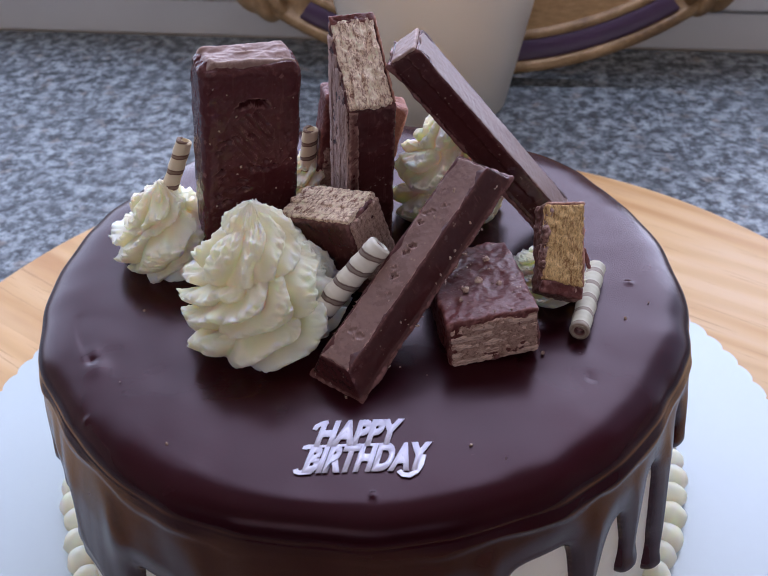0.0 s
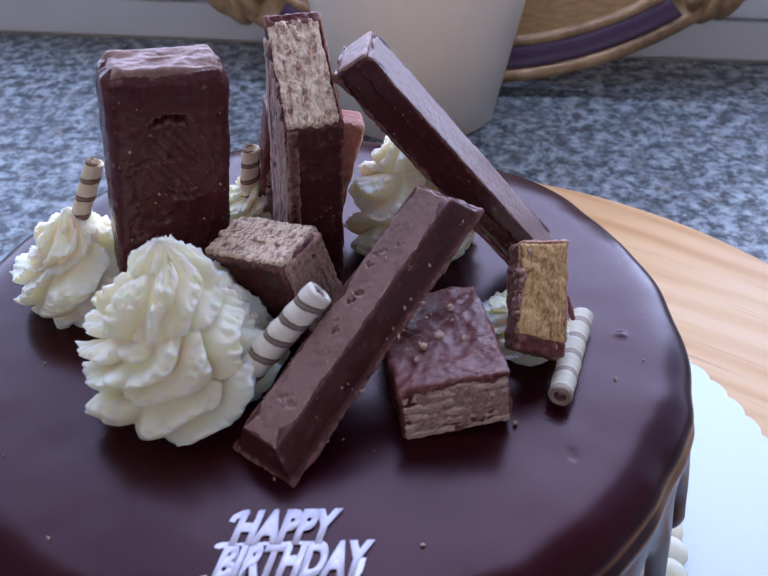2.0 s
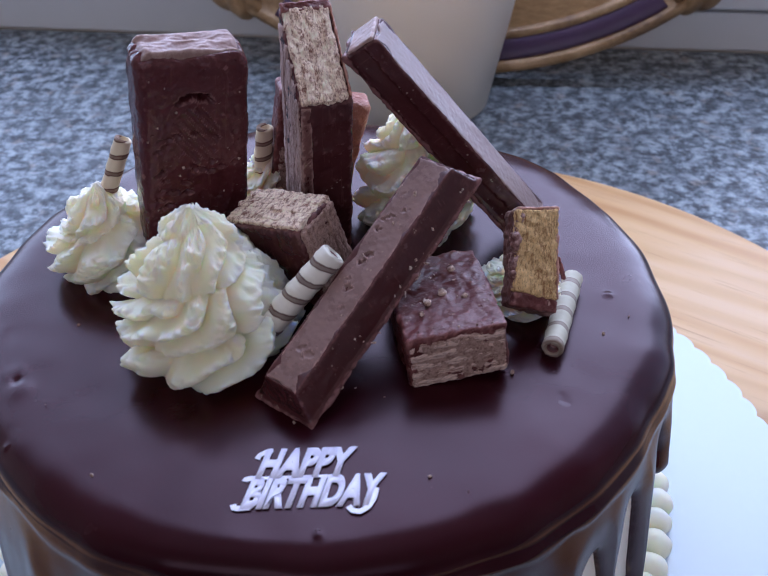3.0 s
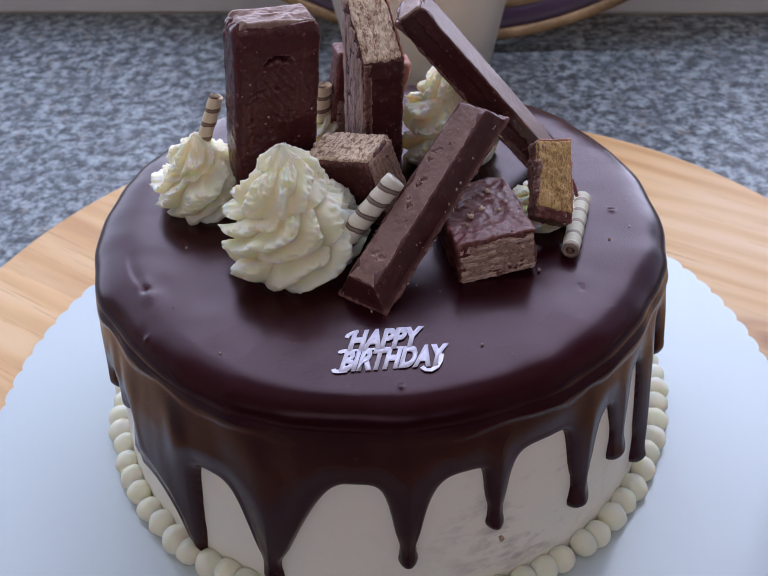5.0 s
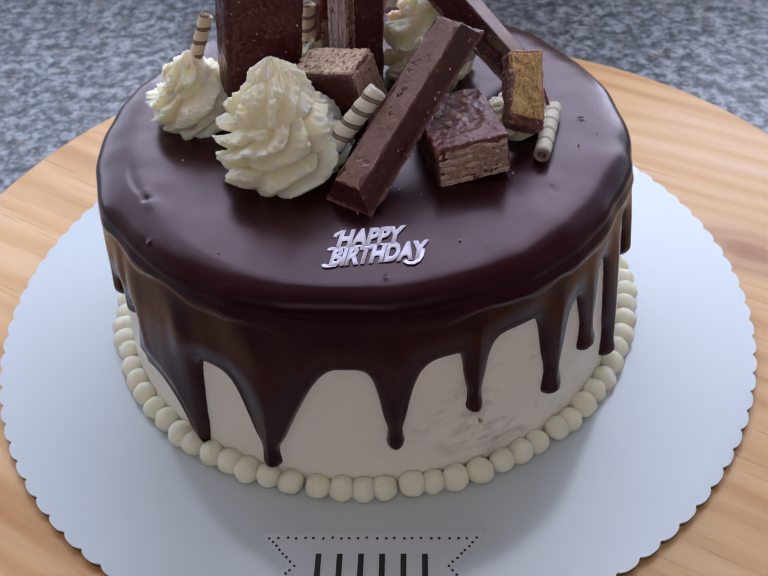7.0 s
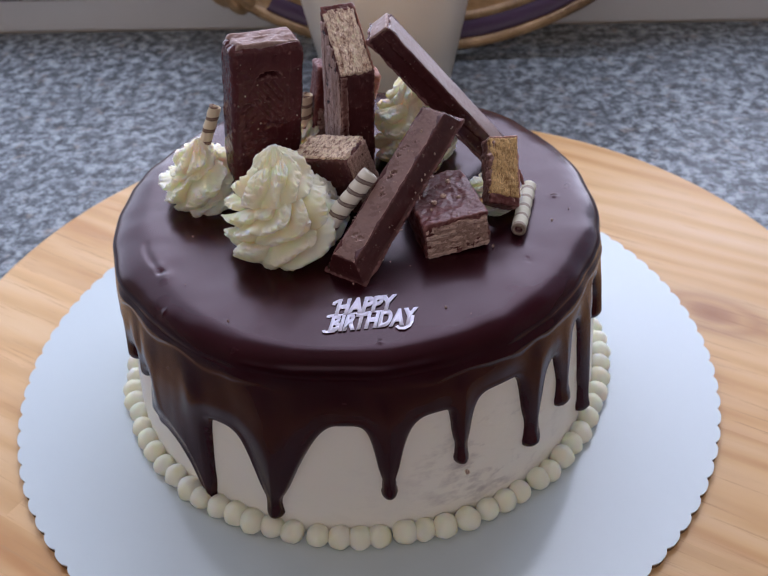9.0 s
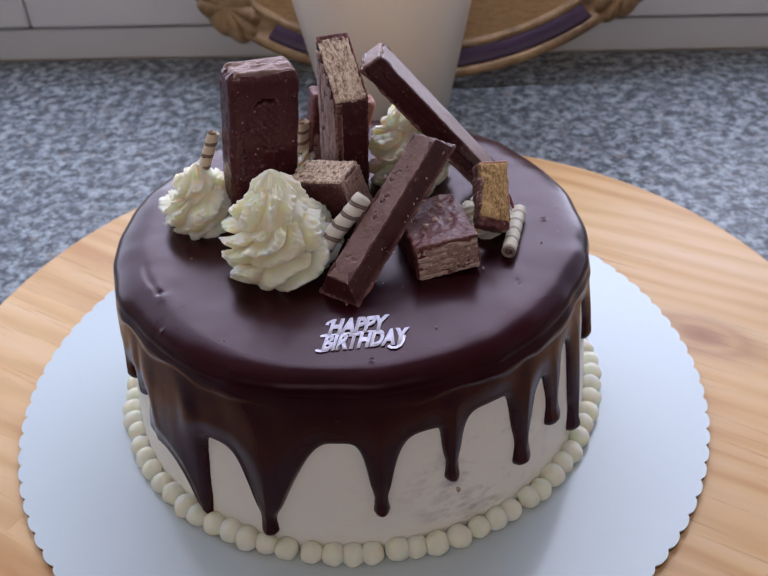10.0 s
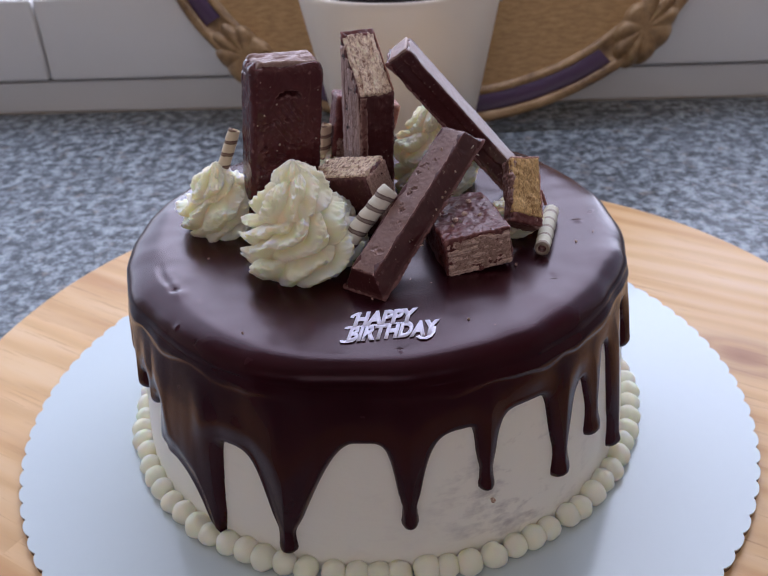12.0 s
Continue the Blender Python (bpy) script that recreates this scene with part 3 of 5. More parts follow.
def glaze_mesh():
    na, nr = 1800, 150
    ang = np.linspace(-180, 180, na, endpoint=False)
    low = np.full(na, 1.0)
    arch = np.zeros(na)
    for i, (a, tip, w, fl, pl, fr, pr, up) in enumerate(DRIPS):
        prev_up = DRIPS[i - 1][7]
        d = (ang - a + 180) % 360 - 180
        rad = w * math.pi / 180 * 0.106
        inside = tip + rad * (1 - np.sqrt(np.clip(1 - (d / w) ** 2, 0, 1)))
        neck = min(0.005, (min(up, prev_up) - tip) * 0.25)
        for side, f, p, top in ((d < -w, fl, pl, prev_up), (d > w, fr, pr, up)):
            t = np.clip((np.abs(d) - w) / f, 0, 1)
            z = tip + rad + neck + (top - tip - rad - neck) * (1 - (1 - t) ** p)
            low = np.where(side & (np.abs(d) < w + f), np.minimum(low, z), low)
        low = np.where(np.abs(d) <= w, np.minimum(low, inside), low)
        nxt = DRIPS[(i + 1) % len(DRIPS)]
        span = (nxt[0] - a) % 360
        t = ((ang - a) % 360) / span
        arch = np.where(t < 1, up, arch)
    low = np.minimum(low, arch)
    low = -0.0045 * np.log(np.exp(-low / 0.0045) + np.exp(-(arch + 0.0022) / 0.0045))
    k = np.array([0.25, 0.5, 0.25])
    for _ in range(4):
        low = k[0] * np.roll(low, 1) + k[1] * low + k[2] * np.roll(low, -1)
    th = np.radians(ang)
    # how far each point of the skirt lies from the skirt's lower edge
    edge = np.stack([th * 0.106, low], 1)
    edge = np.concatenate([edge - [2 * math.pi * 0.106, 0], edge, edge + [2 * math.pi * 0.106, 0]])
    cx, sy = np.cos(th), np.sin(th)
    sway = np.array([noise.noise(Vector((c * 3.1, s * 3.1, 9.4))) + 0.6 * noise.noise(Vector((c * 8, s * 8, 4.4))) for c, s in zip(cx, sy)])
    # the shoulder is tighter at the front than round the sides
    front = np.exp(-(((ang + 90 + 180) % 360 - 180) / 55.0) ** 2)
    rim = 0.0180 - 0.0085 * front
    drop = 0.0090
    bend = 2.25
    shy = 0.0022 * np.exp(-((ang - 15) / 50.0) ** 2) + 0.0012 * np.exp(-((np.abs(ang) - 180) / 45.0) ** 2)
    prof = [((GL_R - rim) * q + 0.0004, CAKE_H) for q in np.linspace(0.0, 1.0, nr - 28)]
    for q in np.linspace(0.06, 1.50, 28):
        prof.append((GL_R - rim + rim * math.sin(q) ** (2 / bend), CAKE_H - drop * (1 - math.cos(q) ** (2 / bend))))
    z0 = prof[-1][1]
    zs = np.arange(z0 - 0.00045, low.min() - 0.0012, -0.00045)
    # the second pour ends in a wandering lip just under the shoulder
    stray = np.array([noise.noise(Vector((c * 4.6, s * 4.6, 21.0))) + 0.7 * noise.noise(Vector((c * 11, s * 11, 5.0))) for c, s in zip(cx, sy)])
    patch = np.array([noise.noise(Vector((c * 5.5, s * 5.5, 33.0))) for c, s in zip(cx, sy)])
    crease = 0.0782 + 0.0026 * stray
    fold = 0.0006 * np.clip(0.55 + 1.6 * patch, 0.05, 1) * (1 - 0.92 * np.exp(-((ang + 92) / 30.0) ** 2))
    fold += 0.0009 * np.exp(-((ang + 52) / 20.0) ** 2) + 0.0003 * np.exp(-((ang + 137) / 14.0) ** 2)
    # runs that feed the drips
    feed = np.zeros(na)
    for a, tip, w, *_ in DRIPS:
        d = (ang - a + 180) % 360 - 180
        feed = np.maximum(feed, np.exp(-(np.abs(d) / (w * 1.5)) ** 2.0) * np.clip((0.060 - tip) / 0.02, 0.3, 1))
    ns = len(zs)
    pts = np.zeros((na, nr + ns, 3))
    inside = np.ones((na, nr + ns))
    for j, (r, h) in enumerate(prof):
        lump = np.array([noise.noise(Vector((c * q * 38, s * q * 38, 3.3))) + 0.4 * noise.noise(Vector((c * q * 95, s * q * 95, 7.1))) for c, s, q in zip(cx[::4], sy[::4], r[::4])])
        lump = np.interp(np.arange(na), np.arange(0, na, 4), lump, period=na) * 0.00035
        rr = r + (0.0014 * sway - shy) * np.clip((r - 0.085) / 0.02, 0, 1)
        pts[:, j, 0], pts[:, j, 1], pts[:, j, 2] = cx * rr, sy * rr, h + lump + 0.0005 * sway * (r / 0.105) ** 4
    x = th * 0.106
    idx = np.arange(na)[:, None] + na + np.arange(-34, 35)[None]
    ax, az = edge[idx][..., 0] - x[:, None], edge[idx][..., 1]
    bx, bz = edge[idx + 1][..., 0] - x[:, None] - ax, edge[idx + 1][..., 1] - az
    bb = bx * bx + bz * bz + 1e-18
    for j, zv in enumerate(zs):
        # nearest point of each short stretch of the edge
        q = np.clip(-(ax * bx + (az - zv) * bz) / bb, 0, 1)
        d = np.sqrt(((ax + q * bx) ** 2 + (az + q * bz - zv) ** 2).min(1))
        d = np.where(zv > low, d, -d)
        t = np.clip(d / 0.0036, 0, 1)
        # the glaze grows thicker as it runs down
        broad = np.clip((d - 0.002) / 0.010, 0, 1)
        thick = GL_T * np.sqrt(np.clip(1 - (1 - t) ** 2, 0, 1))
        more = 0.0028 * min(1.0, (z0 - zv) / 0.055) * broad * broad * (3 - 2 * broad)
        ease = min(1.0, (z0 - zv) / 0.024)
        ease = ease * ease * (3 - 2 * ease)
        hump = np.exp(-((zv - low - 0.0022) / 0.0042) ** 2) * 0.0011 * np.clip((0.050 - low) / 0.018, 0, 1)
        run = np.array([noise.noise(Vector((c * 5, s * 5, 0.5 + 16 * zv))) + 0.55 * noise.noise(Vector((c * 15, s * 15, 2.5 + 12 * zv))) for c, s in zip(cx, sy)])
        flow = np.clip((crease - zv) / 0.016, 0, 1)
        flow = flow * flow * (3 - 2 * flow)
        lip = fold / (1 + np.exp(-(zv - crease) / 0.0004)) * np.clip((z0 - zv) / 0.003, 0, 1)
        side = 1 - 0.65 * front
        r = side_r(zv) + thick + more + hump * thick / GL_T + (0.0015 * run * side * ease + 0.0017 * (feed - 0.35) * flow * side + lip) * t + (0.0014 * sway - shy) * (1 - ease)
        r = np.where(d < 0, side_r(zv) - np.minimum(-d * 1.5, 0.0014), r)
        pts[:, nr + j, 0], pts[:, nr + j, 1], pts[:, nr + j, 2] = cx * r, sy * r, zv
        inside[:, nr + j] = d
    # drips end in a round drop below a slimmer neck
    for a, tip, w, fl, pl, fr, pr, up in DRIPS:
        d = ((ang - a + 180) % 360 - 180)[:, None]
        rad = w * math.pi / 180 * 0.106
        z = zs[None, :]
        k = 0.30 * np.exp(-((z - tip - rad * 0.6) / rad) ** 2) - 0.22 * np.exp(-((z - tip - rad * 3.4) / (rad * 1.5)) ** 2)
        turn = np.radians(d * k * np.clip((2.4 * w - np.abs(d)) / (1.2 * w), 0, 1))
        px, py = pts[:, nr:, 0].copy(), pts[:, nr:, 1].copy()
        pts[:, nr:, 0], pts[:, nr:, 1] = px * np.cos(turn) - py * np.sin(turn), px * np.sin(turn) + py * np.cos(turn)
    # a small crease and a blister in the set glaze
    X, Y, Z = pts[..., 0], pts[..., 1], pts[..., 2]
    top = (Z > CAKE_H - 0.006).astype(float)
    dents = [(-0.0783, -0.0450, -0.0004, 0.0014), (-0.0762, -0.0478, 0.0005, 0.0036), (-0.0800, -0.0415, 0.0004, 0.0030), (0.0835, -0.0118, 0.0005, 0.0014), (0.0641, -0.0548, -0.0003, 0.0011), (0.0641, -0.0530, -0.0002, 0.0011),
             (-0.0816, -0.0638, 0.0004, 0.0010), (-0.0800, -0.0650, 0.0003, 0.0010), (-0.0750, -0.0663, 0.0003, 0.0010), (0.004, -0.0945, 0.0004, 0.0010)]
    dents += [(-0.0783 - 0.0087 * math.sin(q * 1.5), -0.0450 + 0.0210 * q, -0.00022 * (1 - 0.7 * q), 0.0014) for q in np.linspace(0, 1, 22)]
    dents += [(-0.0800 - 0.0087 * math.sin(q * 1.5), -0.0460 + 0.0210 * q, 0.00006 * (1 - 0.6 * q), 0.0026) for q in np.linspace(0, 1, 14)]
    for px, py, depth, wide in dents:
        Z += top * depth * np.exp(-((X - px) ** 2 + (Y - py) ** 2) / wide ** 2)
    pts[..., 2] = Z
    return grid_mesh("glaze", pts, na, nr + ns, GLAZE, True, inside > -0.0009)


part("glaze", glaze_mesh(), GLAZE, cake, "glossy dark chocolate glaze running down in drips")


def bead_mesh(seed):
    prof = [(0.0, 0.0), (0.0040, 0.0), (0.0051, 0.0016), (0.0053, 0.0034), (0.0047, 0.0052), (0.0035, 0.0067), (0.0019, 0.0076), (0.0008, 0.0080), (0.0, 0.0082)]

    def w(a, r, z):
        s = 1 + 0.13 * noise.noise(Vector((math.cos(a) * 1.3 + seed * 5, math.sin(a) * 1.3, z * 250)))
        return (r * s, z)
    return mesh_from("bead", lathe(prof, 20, w), BEAD)


BEADS = [bead_mesh(s) for s in range(4)]
NB = 80
for i in range(NB):
    a = 2 * math.pi * (i + random.uniform(-0.12, 0.12)) / NB
    s = random.uniform(0.92, 1.05)
    r = 0.1118 + random.uniform(-0.0006, 0.0006)
    m = Matrix.Translation((r * math.cos(a), r * math.sin(a), 0)) @ Euler((random.uniform(-0.1, 0.1), random.uniform(-0.1, 0.1), random.uniform(0, 6))).to_matrix().to_4x4() @ Matrix.Scale(s, 4)
    part("piped_bead", BEADS[i % 4], BEAD, cake, "", m)

TOP = CARD_TOP + CAKE_H


# ---- whipped cream ----
def rosette_bm(radius, height, fins, seed, sweep=2.4, lean=(0, 0), tiers=2.6):
    """A star-nozzle swirl: a cone of overlapping slanted petals with ragged crests, wound in soft tiers."""
    rng = random.Random(seed)
    bm = bmesh.new()
    nu, nt = 120, 240
    ph = rng.uniform(0, 6)
    rings = []
    for i in range(nu + 1):
        u = i / nu
        ring = []
        for j in range(nt):
            th = 2 * math.pi * j / nt
            wind = u ** 0.9 * tiers - (th + ph) / (2 * math.pi)
            tier, turn = wind % 1.0, math.floor(wind)
            belly = math.sin(math.pi * tier) ** 0.55
            prof = (1 - u ** 1.62) ** 0.74 * min(1.0, 0.84 + u * 1.6)
            drift = noise.noise(Vector((math.cos(th) * 1.2, math.sin(th) * 1.2, u * 3 + seed)))
            # ridges lie nearly flat at the foot and stand up towards the tip
            twist = sweep * (1 - (1 - u) ** 1.4)
            warp = noise.noise(Vector((math.cos(th) * 2.6, math.sin(th) * 2.6, u * 4.5 + seed * 2.3)))
            q = (fins * (th + 0.55 * drift + 0.36 * warp - twist + 0.10 * math.cos(tier * math.pi)) / (2 * math.pi) + 0.30 * turn + ph)
            size = 0.7 + 0.55 * (math.sin(math.floor(q) * 12.9 + seed) * 43.7 % 1.0)
            q %= 1.0
            lobe = math.sin(math.pi * q ** 1.75) ** 0.70
            tooth = noise.noise(Vector((math.cos(th) * 9, math.sin(th) * 9, u * 26 + seed * 1.7))) * 0.70 + noise.noise(Vector((math.cos(th) * 24, math.sin(th) * 24, u * 60 + seed))) * 0.30
            crest = max(0.0, lobe - 0.55) / 0.45
            soft = min(1.0, 0.45 + u * 3)
            r = radius * prof * (0.60 + 0.09 * belly + 0.32 * size * lobe * soft * (0.65 + 0.35 * belly) + 0.08 * (1 - soft) + 0.06 * drift + 0.06 * warp + 0.085 * tooth * crest)
            r = max(r, radius * 0.035)
            z = height * (u ** 0.92) + radius * (0.12 * lobe * (1 - u) - 0.04 * (1 - belly)) * min(1.0, u * 6) + radius * 0.08 * tooth * crest * min(1.0, u * 8)
            p = Vector((r * math.cos(th) + lean[0] * u * u, r * math.sin(th) + lean[1] * u * u, max(0.0, z)))
            p += Vector((math.cos(th), math.sin(th), 0.3)) * noise.fractal(p * 420 + Vector((seed, 0, 0)), 1.0, 2.0, 3) * radius * 0.008 * min(1.0, r / radius * 4)
            p.z = max(0.0, p.z)
            ring.append(bm.verts.new(p))
        rings.append(ring)
    for r0, r1 in zip(rings, rings[1:]):
        for j in range(nt):
            k = (j + 1) % nt
            bm.faces.new([r0[j], r0[k], r1[k], r1[j]])
    bm.faces.new(rings[0][::-1])
    bm.faces.new(rings[-1])
    return bm


def rosette(x, y, radius, height, fins, seed, label, lean=(0, 0), tiers=2.6):
    ob = part("cream_rosette", rosette_bm(radius, height, fins, seed, 2.0, lean, tiers), CREAM, None, label)
    ob.matrix_world = Matrix.Translation((x, y, TOP - 0.0008))
    return tagged(ob, "", "whipped cream", "cream rosettes on the cake")


rosette(-0.0297, -0.0270, 0.0258, 0.0425, 8, 3, "tall ivory whipped cream rosette with ruffled ridges", (0.0, 0.006), 3.3)
rosette(-0.0160, -0.0190, 0.0135, 0.0270, 8, 8, "small ivory whipped cream swirl holding a striped wafer roll", tiers=2.1)
rosette(-0.0642, 0.0112, 0.0196, 0.0300, 8, 5, "ivory whipped cream rosette with a striped wafer roll in it", tiers=2.1)
rosette(0.0290, 0.0350, 0.0225, 0.0425, 8, 11, "ivory whipped cream rosette behind the chocolate fingers", (0, 0), 2.9)
rosette(-0.0180, 0.0430, 0.0160, 0.0240, 9, 14, "ivory whipped cream swirl hidden among the wafer blocks", tiers=2.1)
rosette(0.0570, -0.0070, 0.0145, 0.0130, 8, 21, "low ivory whipped cream dollop under the cut wafer piece", tiers=1.2)


# ---- chocolate fingers ----
def finger_shape(inset, step, seam, pits=()):
    """Moulded finger: a thin foot, steep sides, a flat top, a few shallow air pits and a seam where the coating ran over one side."""
    def f(p, half):
        t = (p.z + half.z) / (2 * half.z)
        k = 0.0 if t < 0.16 else step + inset * (t - 0.16) / 0.84
        q = Vector((p.x * (1 - min(0.9, k / half.x)), p.y * (1 - min(0.9, k / half.y)), p.z))
        if t > 0.97:
            w = 0.0006 * noise.noise(Vector((p.x * 700, p.y * 700, 1.0)))
            for x, y, r, d in pits:
                g = math.hypot((p.x - x + w) / r, (p.y - y - w) / (r * 0.6))
                q.z -= d * max(0.0, min(1.0, (1.25 - g) / 0.5))
            end = (abs(p.x) - half.x + 0.0075) / 0.0075
            if end > 0:
                q.z += 0.0003 * math.sin(math.pi * min(1.0, end))
            q.z -= 0.0006 * (1 - (p.y / half.y) ** 4)
        if seam and p.y < 0:
            line = 0.0012 + 0.0011 * noise.noise(Vector((p.x * 90, 4.0, 0.0))) + 0.0005 * noise.noise(Vector((p.x * 420, 9.0, 0.0)))
            q.y += seam * max(0.0, min(1.0, (line - p.z) / 0.0006)) * min(1.0, -p.y / half.y * 1.2)
        return q
    return f


def finger(m, size, inset, step, seam, seed, top, label, pits=()):
    ob = thing("chocolate_finger", m, label, "chocolate bar", "chocolate fingers on the cake")
    bar = part("moulded_bar", soft_box(size[0], size[1], size[2], 0.0010, 0.00040, seed, 0.00016, 0.00004, finger_shape(inset, step, seam, pits)), CHOC_MILK, ob)
    half_y = size[1] / 2 - step - inset - 0.0004

    def panel(p, half):
        q = Vector((p.x, p.y, p.z))
        edge = max(0.0, abs(p.y) / half.y - 0.7) / 0.3
        q.y += edge * (0.0003 * noise.noise(Vector((p.x * 220, 3.0 * seed, p.y * 40))) + 0.0003 * noise.noise(Vector((p.x * 900, seed, 0.0))))
        q.x += max(0.0, abs(p.x) / half.x - 0.95) / 0.05 * 0.0012 * noise.noise(Vector((seed, p.y * 300, 0.0)))
        if p.z > 0:
            w = 0.0009 * noise.noise(Vector((p.x * 900, p.y * 900, 1.0)))
            for x, y, r, d in pits:
                g = math.hypot((p.x - x + w * 1.6) / (r * 0.62), (p.y - y - w * 1.2) / (r * 0.85))
                q.z -= d * 0.62 * max(0.0, min(1.0, (1.15 - g) / 0.35))
                q.z += 0.00012 * math.exp(-((g - 1.35) / 0.18) ** 2)
            q.z += 0.00016 * noise.noise(Vector((p.x * 60, p.y * 150, seed)))
        return q
    # top face carries bloom and painted window light
    part("bloomed_lit_top", soft_box(size[0] - 2 * (step + inset) - 0.0007, half_y * 2, 0.0012, 0.0003, 0.00032, seed + 20, 0.00005, 0.00004, panel), top, bar, "paler bloomed top face with painted window light and small air pits", Matrix.Translation((0, 0, size[2] / 2 - 0.00075)))
    foot = soft_box(size[0] + 0.0010, size[1] + 0.0008, 0.0009, 0.0003, 0.0006, seed + 50, 0.0004, 0.0002)
    part("foot_lip", foot, CHOC_MILK, ob, "ragged chocolate lip along the base", Matrix.Translation((0, 0, -size[2] / 2 + 0.0006)))
    return ob, bar


finger(pose(0.0144, -0.0257, 0.1338, 1.0, -26.5, 51.9), (0.0802, 0.0186, 0.0096), 0.0032, 0.0008, 0.0, 2, CHOC_BLOOM_LIT, "milk chocolate covered wafer finger leaning on the cake topping",
       ((0.0170, 0.0015, 0.0009, 0.0008), (0.0195, -0.0005, 0.0008, 0.0007), (0.0150, 0.0030, 0.0008, 0.0008), (0.0120, 0.0028, 0.0010, 0.0010), (0.0045, 0.0004, 0.0012, 0.0010), (0.0018, 0.0012, 0.0010, 0.0010), (-0.0040, 0.0016, 0.0008, 0.0007),
        (-0.0062, 0.0002, 0.0012, 0.0010), (0.0240, 0.0025, 0.0005, 0.0006), (-0.0120, -0.0018, 0.0007, 0.0005), (-0.0262, -0.0016, 0.0016, 0.0005), (-0.0255, 0.0008, 0.0012, 0.0004)))
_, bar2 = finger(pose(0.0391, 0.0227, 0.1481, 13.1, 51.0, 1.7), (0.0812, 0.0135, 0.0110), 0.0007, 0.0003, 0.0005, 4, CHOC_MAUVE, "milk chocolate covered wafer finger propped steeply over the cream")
# pale plate paints the window's sheen, with some bloom, onto the end
part("bloomed_sheen_end", soft_box(0.0012, 0.0108, 0.0086, 0.0005, 0.0004, 77, 0.0002, 0.00008), CHOC_PALE, bar2, "pale bloomed end face with window sheen painted in", Matrix.Translation((-0.0402, 0, 0.0003)))


# ---- wafer blocks ----
def layer_bm(x0, x1, y0, y1, z0, z1, seed, rough=0.0004, cell=0.0012):
    bm = soft_box(x1 - x0, y1 - y0, z1 - z0, min(0.0004, (z1 - z0) * 0.4), cell, seed, rough, rough * 0.9)
    bmesh.ops.translate(bm, verts=bm.verts[:], vec=((x0 + x1) / 2, (y0 + y1) / 2, (z0 + z1) / 2))
    return bm


def wafer_thing(m, label):
    return thing("wafer_block", m, label, "wafer piece", "wafer blocks on the cake")


# whole block on end
w1 = wafer_thing(pose(-0.0359, 0.0130, 0.1473, 3.1, 6.0, 22.5), "whole dark chocolate coated wafer block standing upright in cream")
PITS = random.Random(12)
dents = [(-0.0035 + 0.001 * i, 0.0222 + 0.0012 * math.sin(i / 7 * math.pi), 0.0010, 0.0018) for i in range(8)]
dents += [(PITS.uniform(-0.011, 0.011), PITS.uniform(-0.020, 0.014), PITS.uniform(0.0004, 0.0009), PITS.uniform(0.0007, 0.0013)) for _ in range(34)]


def dented(p, half):
    q = p.copy()
    if p.y < -half.y * 0.9:
        w = 0.0005 * noise.noise(Vector((p.x * 600, 2.0, p.z * 600)))
        for x, z, r, d in dents:
            u, v = p.x - x + w, p.z - z - w
            k = 0.5 * math.sin(x * 3000)
            g = math.hypot((u + k * v) / (r * 1.7), (v - k * u) / (r * 0.75))
            q.y += d * max(0.0, min(1.0, (1.25 - g) / 0.5))
        e = math.hypot(p.x / 0.0108, (p.z - 0.002) / 0.0225)
        q.y -= 0.00025 * math.exp(-((e - 1) / 0.06) ** 2)
        e = math.hypot(p.x / 0.0062, (p.z - 0.0120) / 0.0085)
        if e < 1:
            q.y += 0.0006 * max(0.0, math.cos(2 * math.pi * (p.x + p.z * 0.75) / 0.0032)) ** 3
    if p.z > half.z * 0.9:
        q.z += 0.0010 * noise.noise(Vector((p.x * 140 + p.y * 60, p.y * 420, 5.0))) + 0.0003 * (1 - abs(noise.noise(Vector((p.x * 200, p.y * 500 + p.x * 200, 8.0)))) * 3)
    return q


part("coating", soft_box(0.0300, 0.0150, 0.0690, 0.0032, 0.00045, 31, 0.0003, 0.00010, dented), CHOC_FACE, w1)


def wrinkled(p, half):
    q = p.copy()
    if p.z > 0:
        ridge = 1 - abs(noise.noise(Vector((p.x * 70 + p.y * 60, p.y * 260 - p.x * 50, 3.0)))) * 2.4
        q.z += 0.0007 * ridge + 0.00025 * (1 - abs(noise.noise(Vector((p.x * 200, p.y * 600, 6.0)))) * 2.4)
    e = max(0.0, max(abs(p.x) / half.x, abs(p.y) / half.y) - 0.85) / 0.15
    q.z -= 0.0019 * e * e
    k = 1 + 0.05 * noise.noise(Vector((p.x * 150, p.y * 150, 2.0)))
    q.x, q.y = q.x * k, q.y * k
    return q


# pale cap: scuffs plus the window's rim light put into the colour
part("bloomed_lit_top", soft_box(0.0266, 0.0118, 0.0014, 0.0006, 0.00035, 35, 0.00015, 0.00008, wrinkled), CHOC_PALE, w1, "paler wrinkled top of the coating, scuffed and with window light painted in", Matrix.Translation((0, 0, 0.0344)))

# tall block cut at a slant
SL_H, SL_D = 0.0731, 0.0225


def slant(p, half):
    t = (p.y + half.y) / (2 * half.y)
    top = lerp(0.0530, SL_H, t)
    return Vector((p.x, p.y, (p.z + half.z) / (2 * half.z) * top - SL_H / 2))


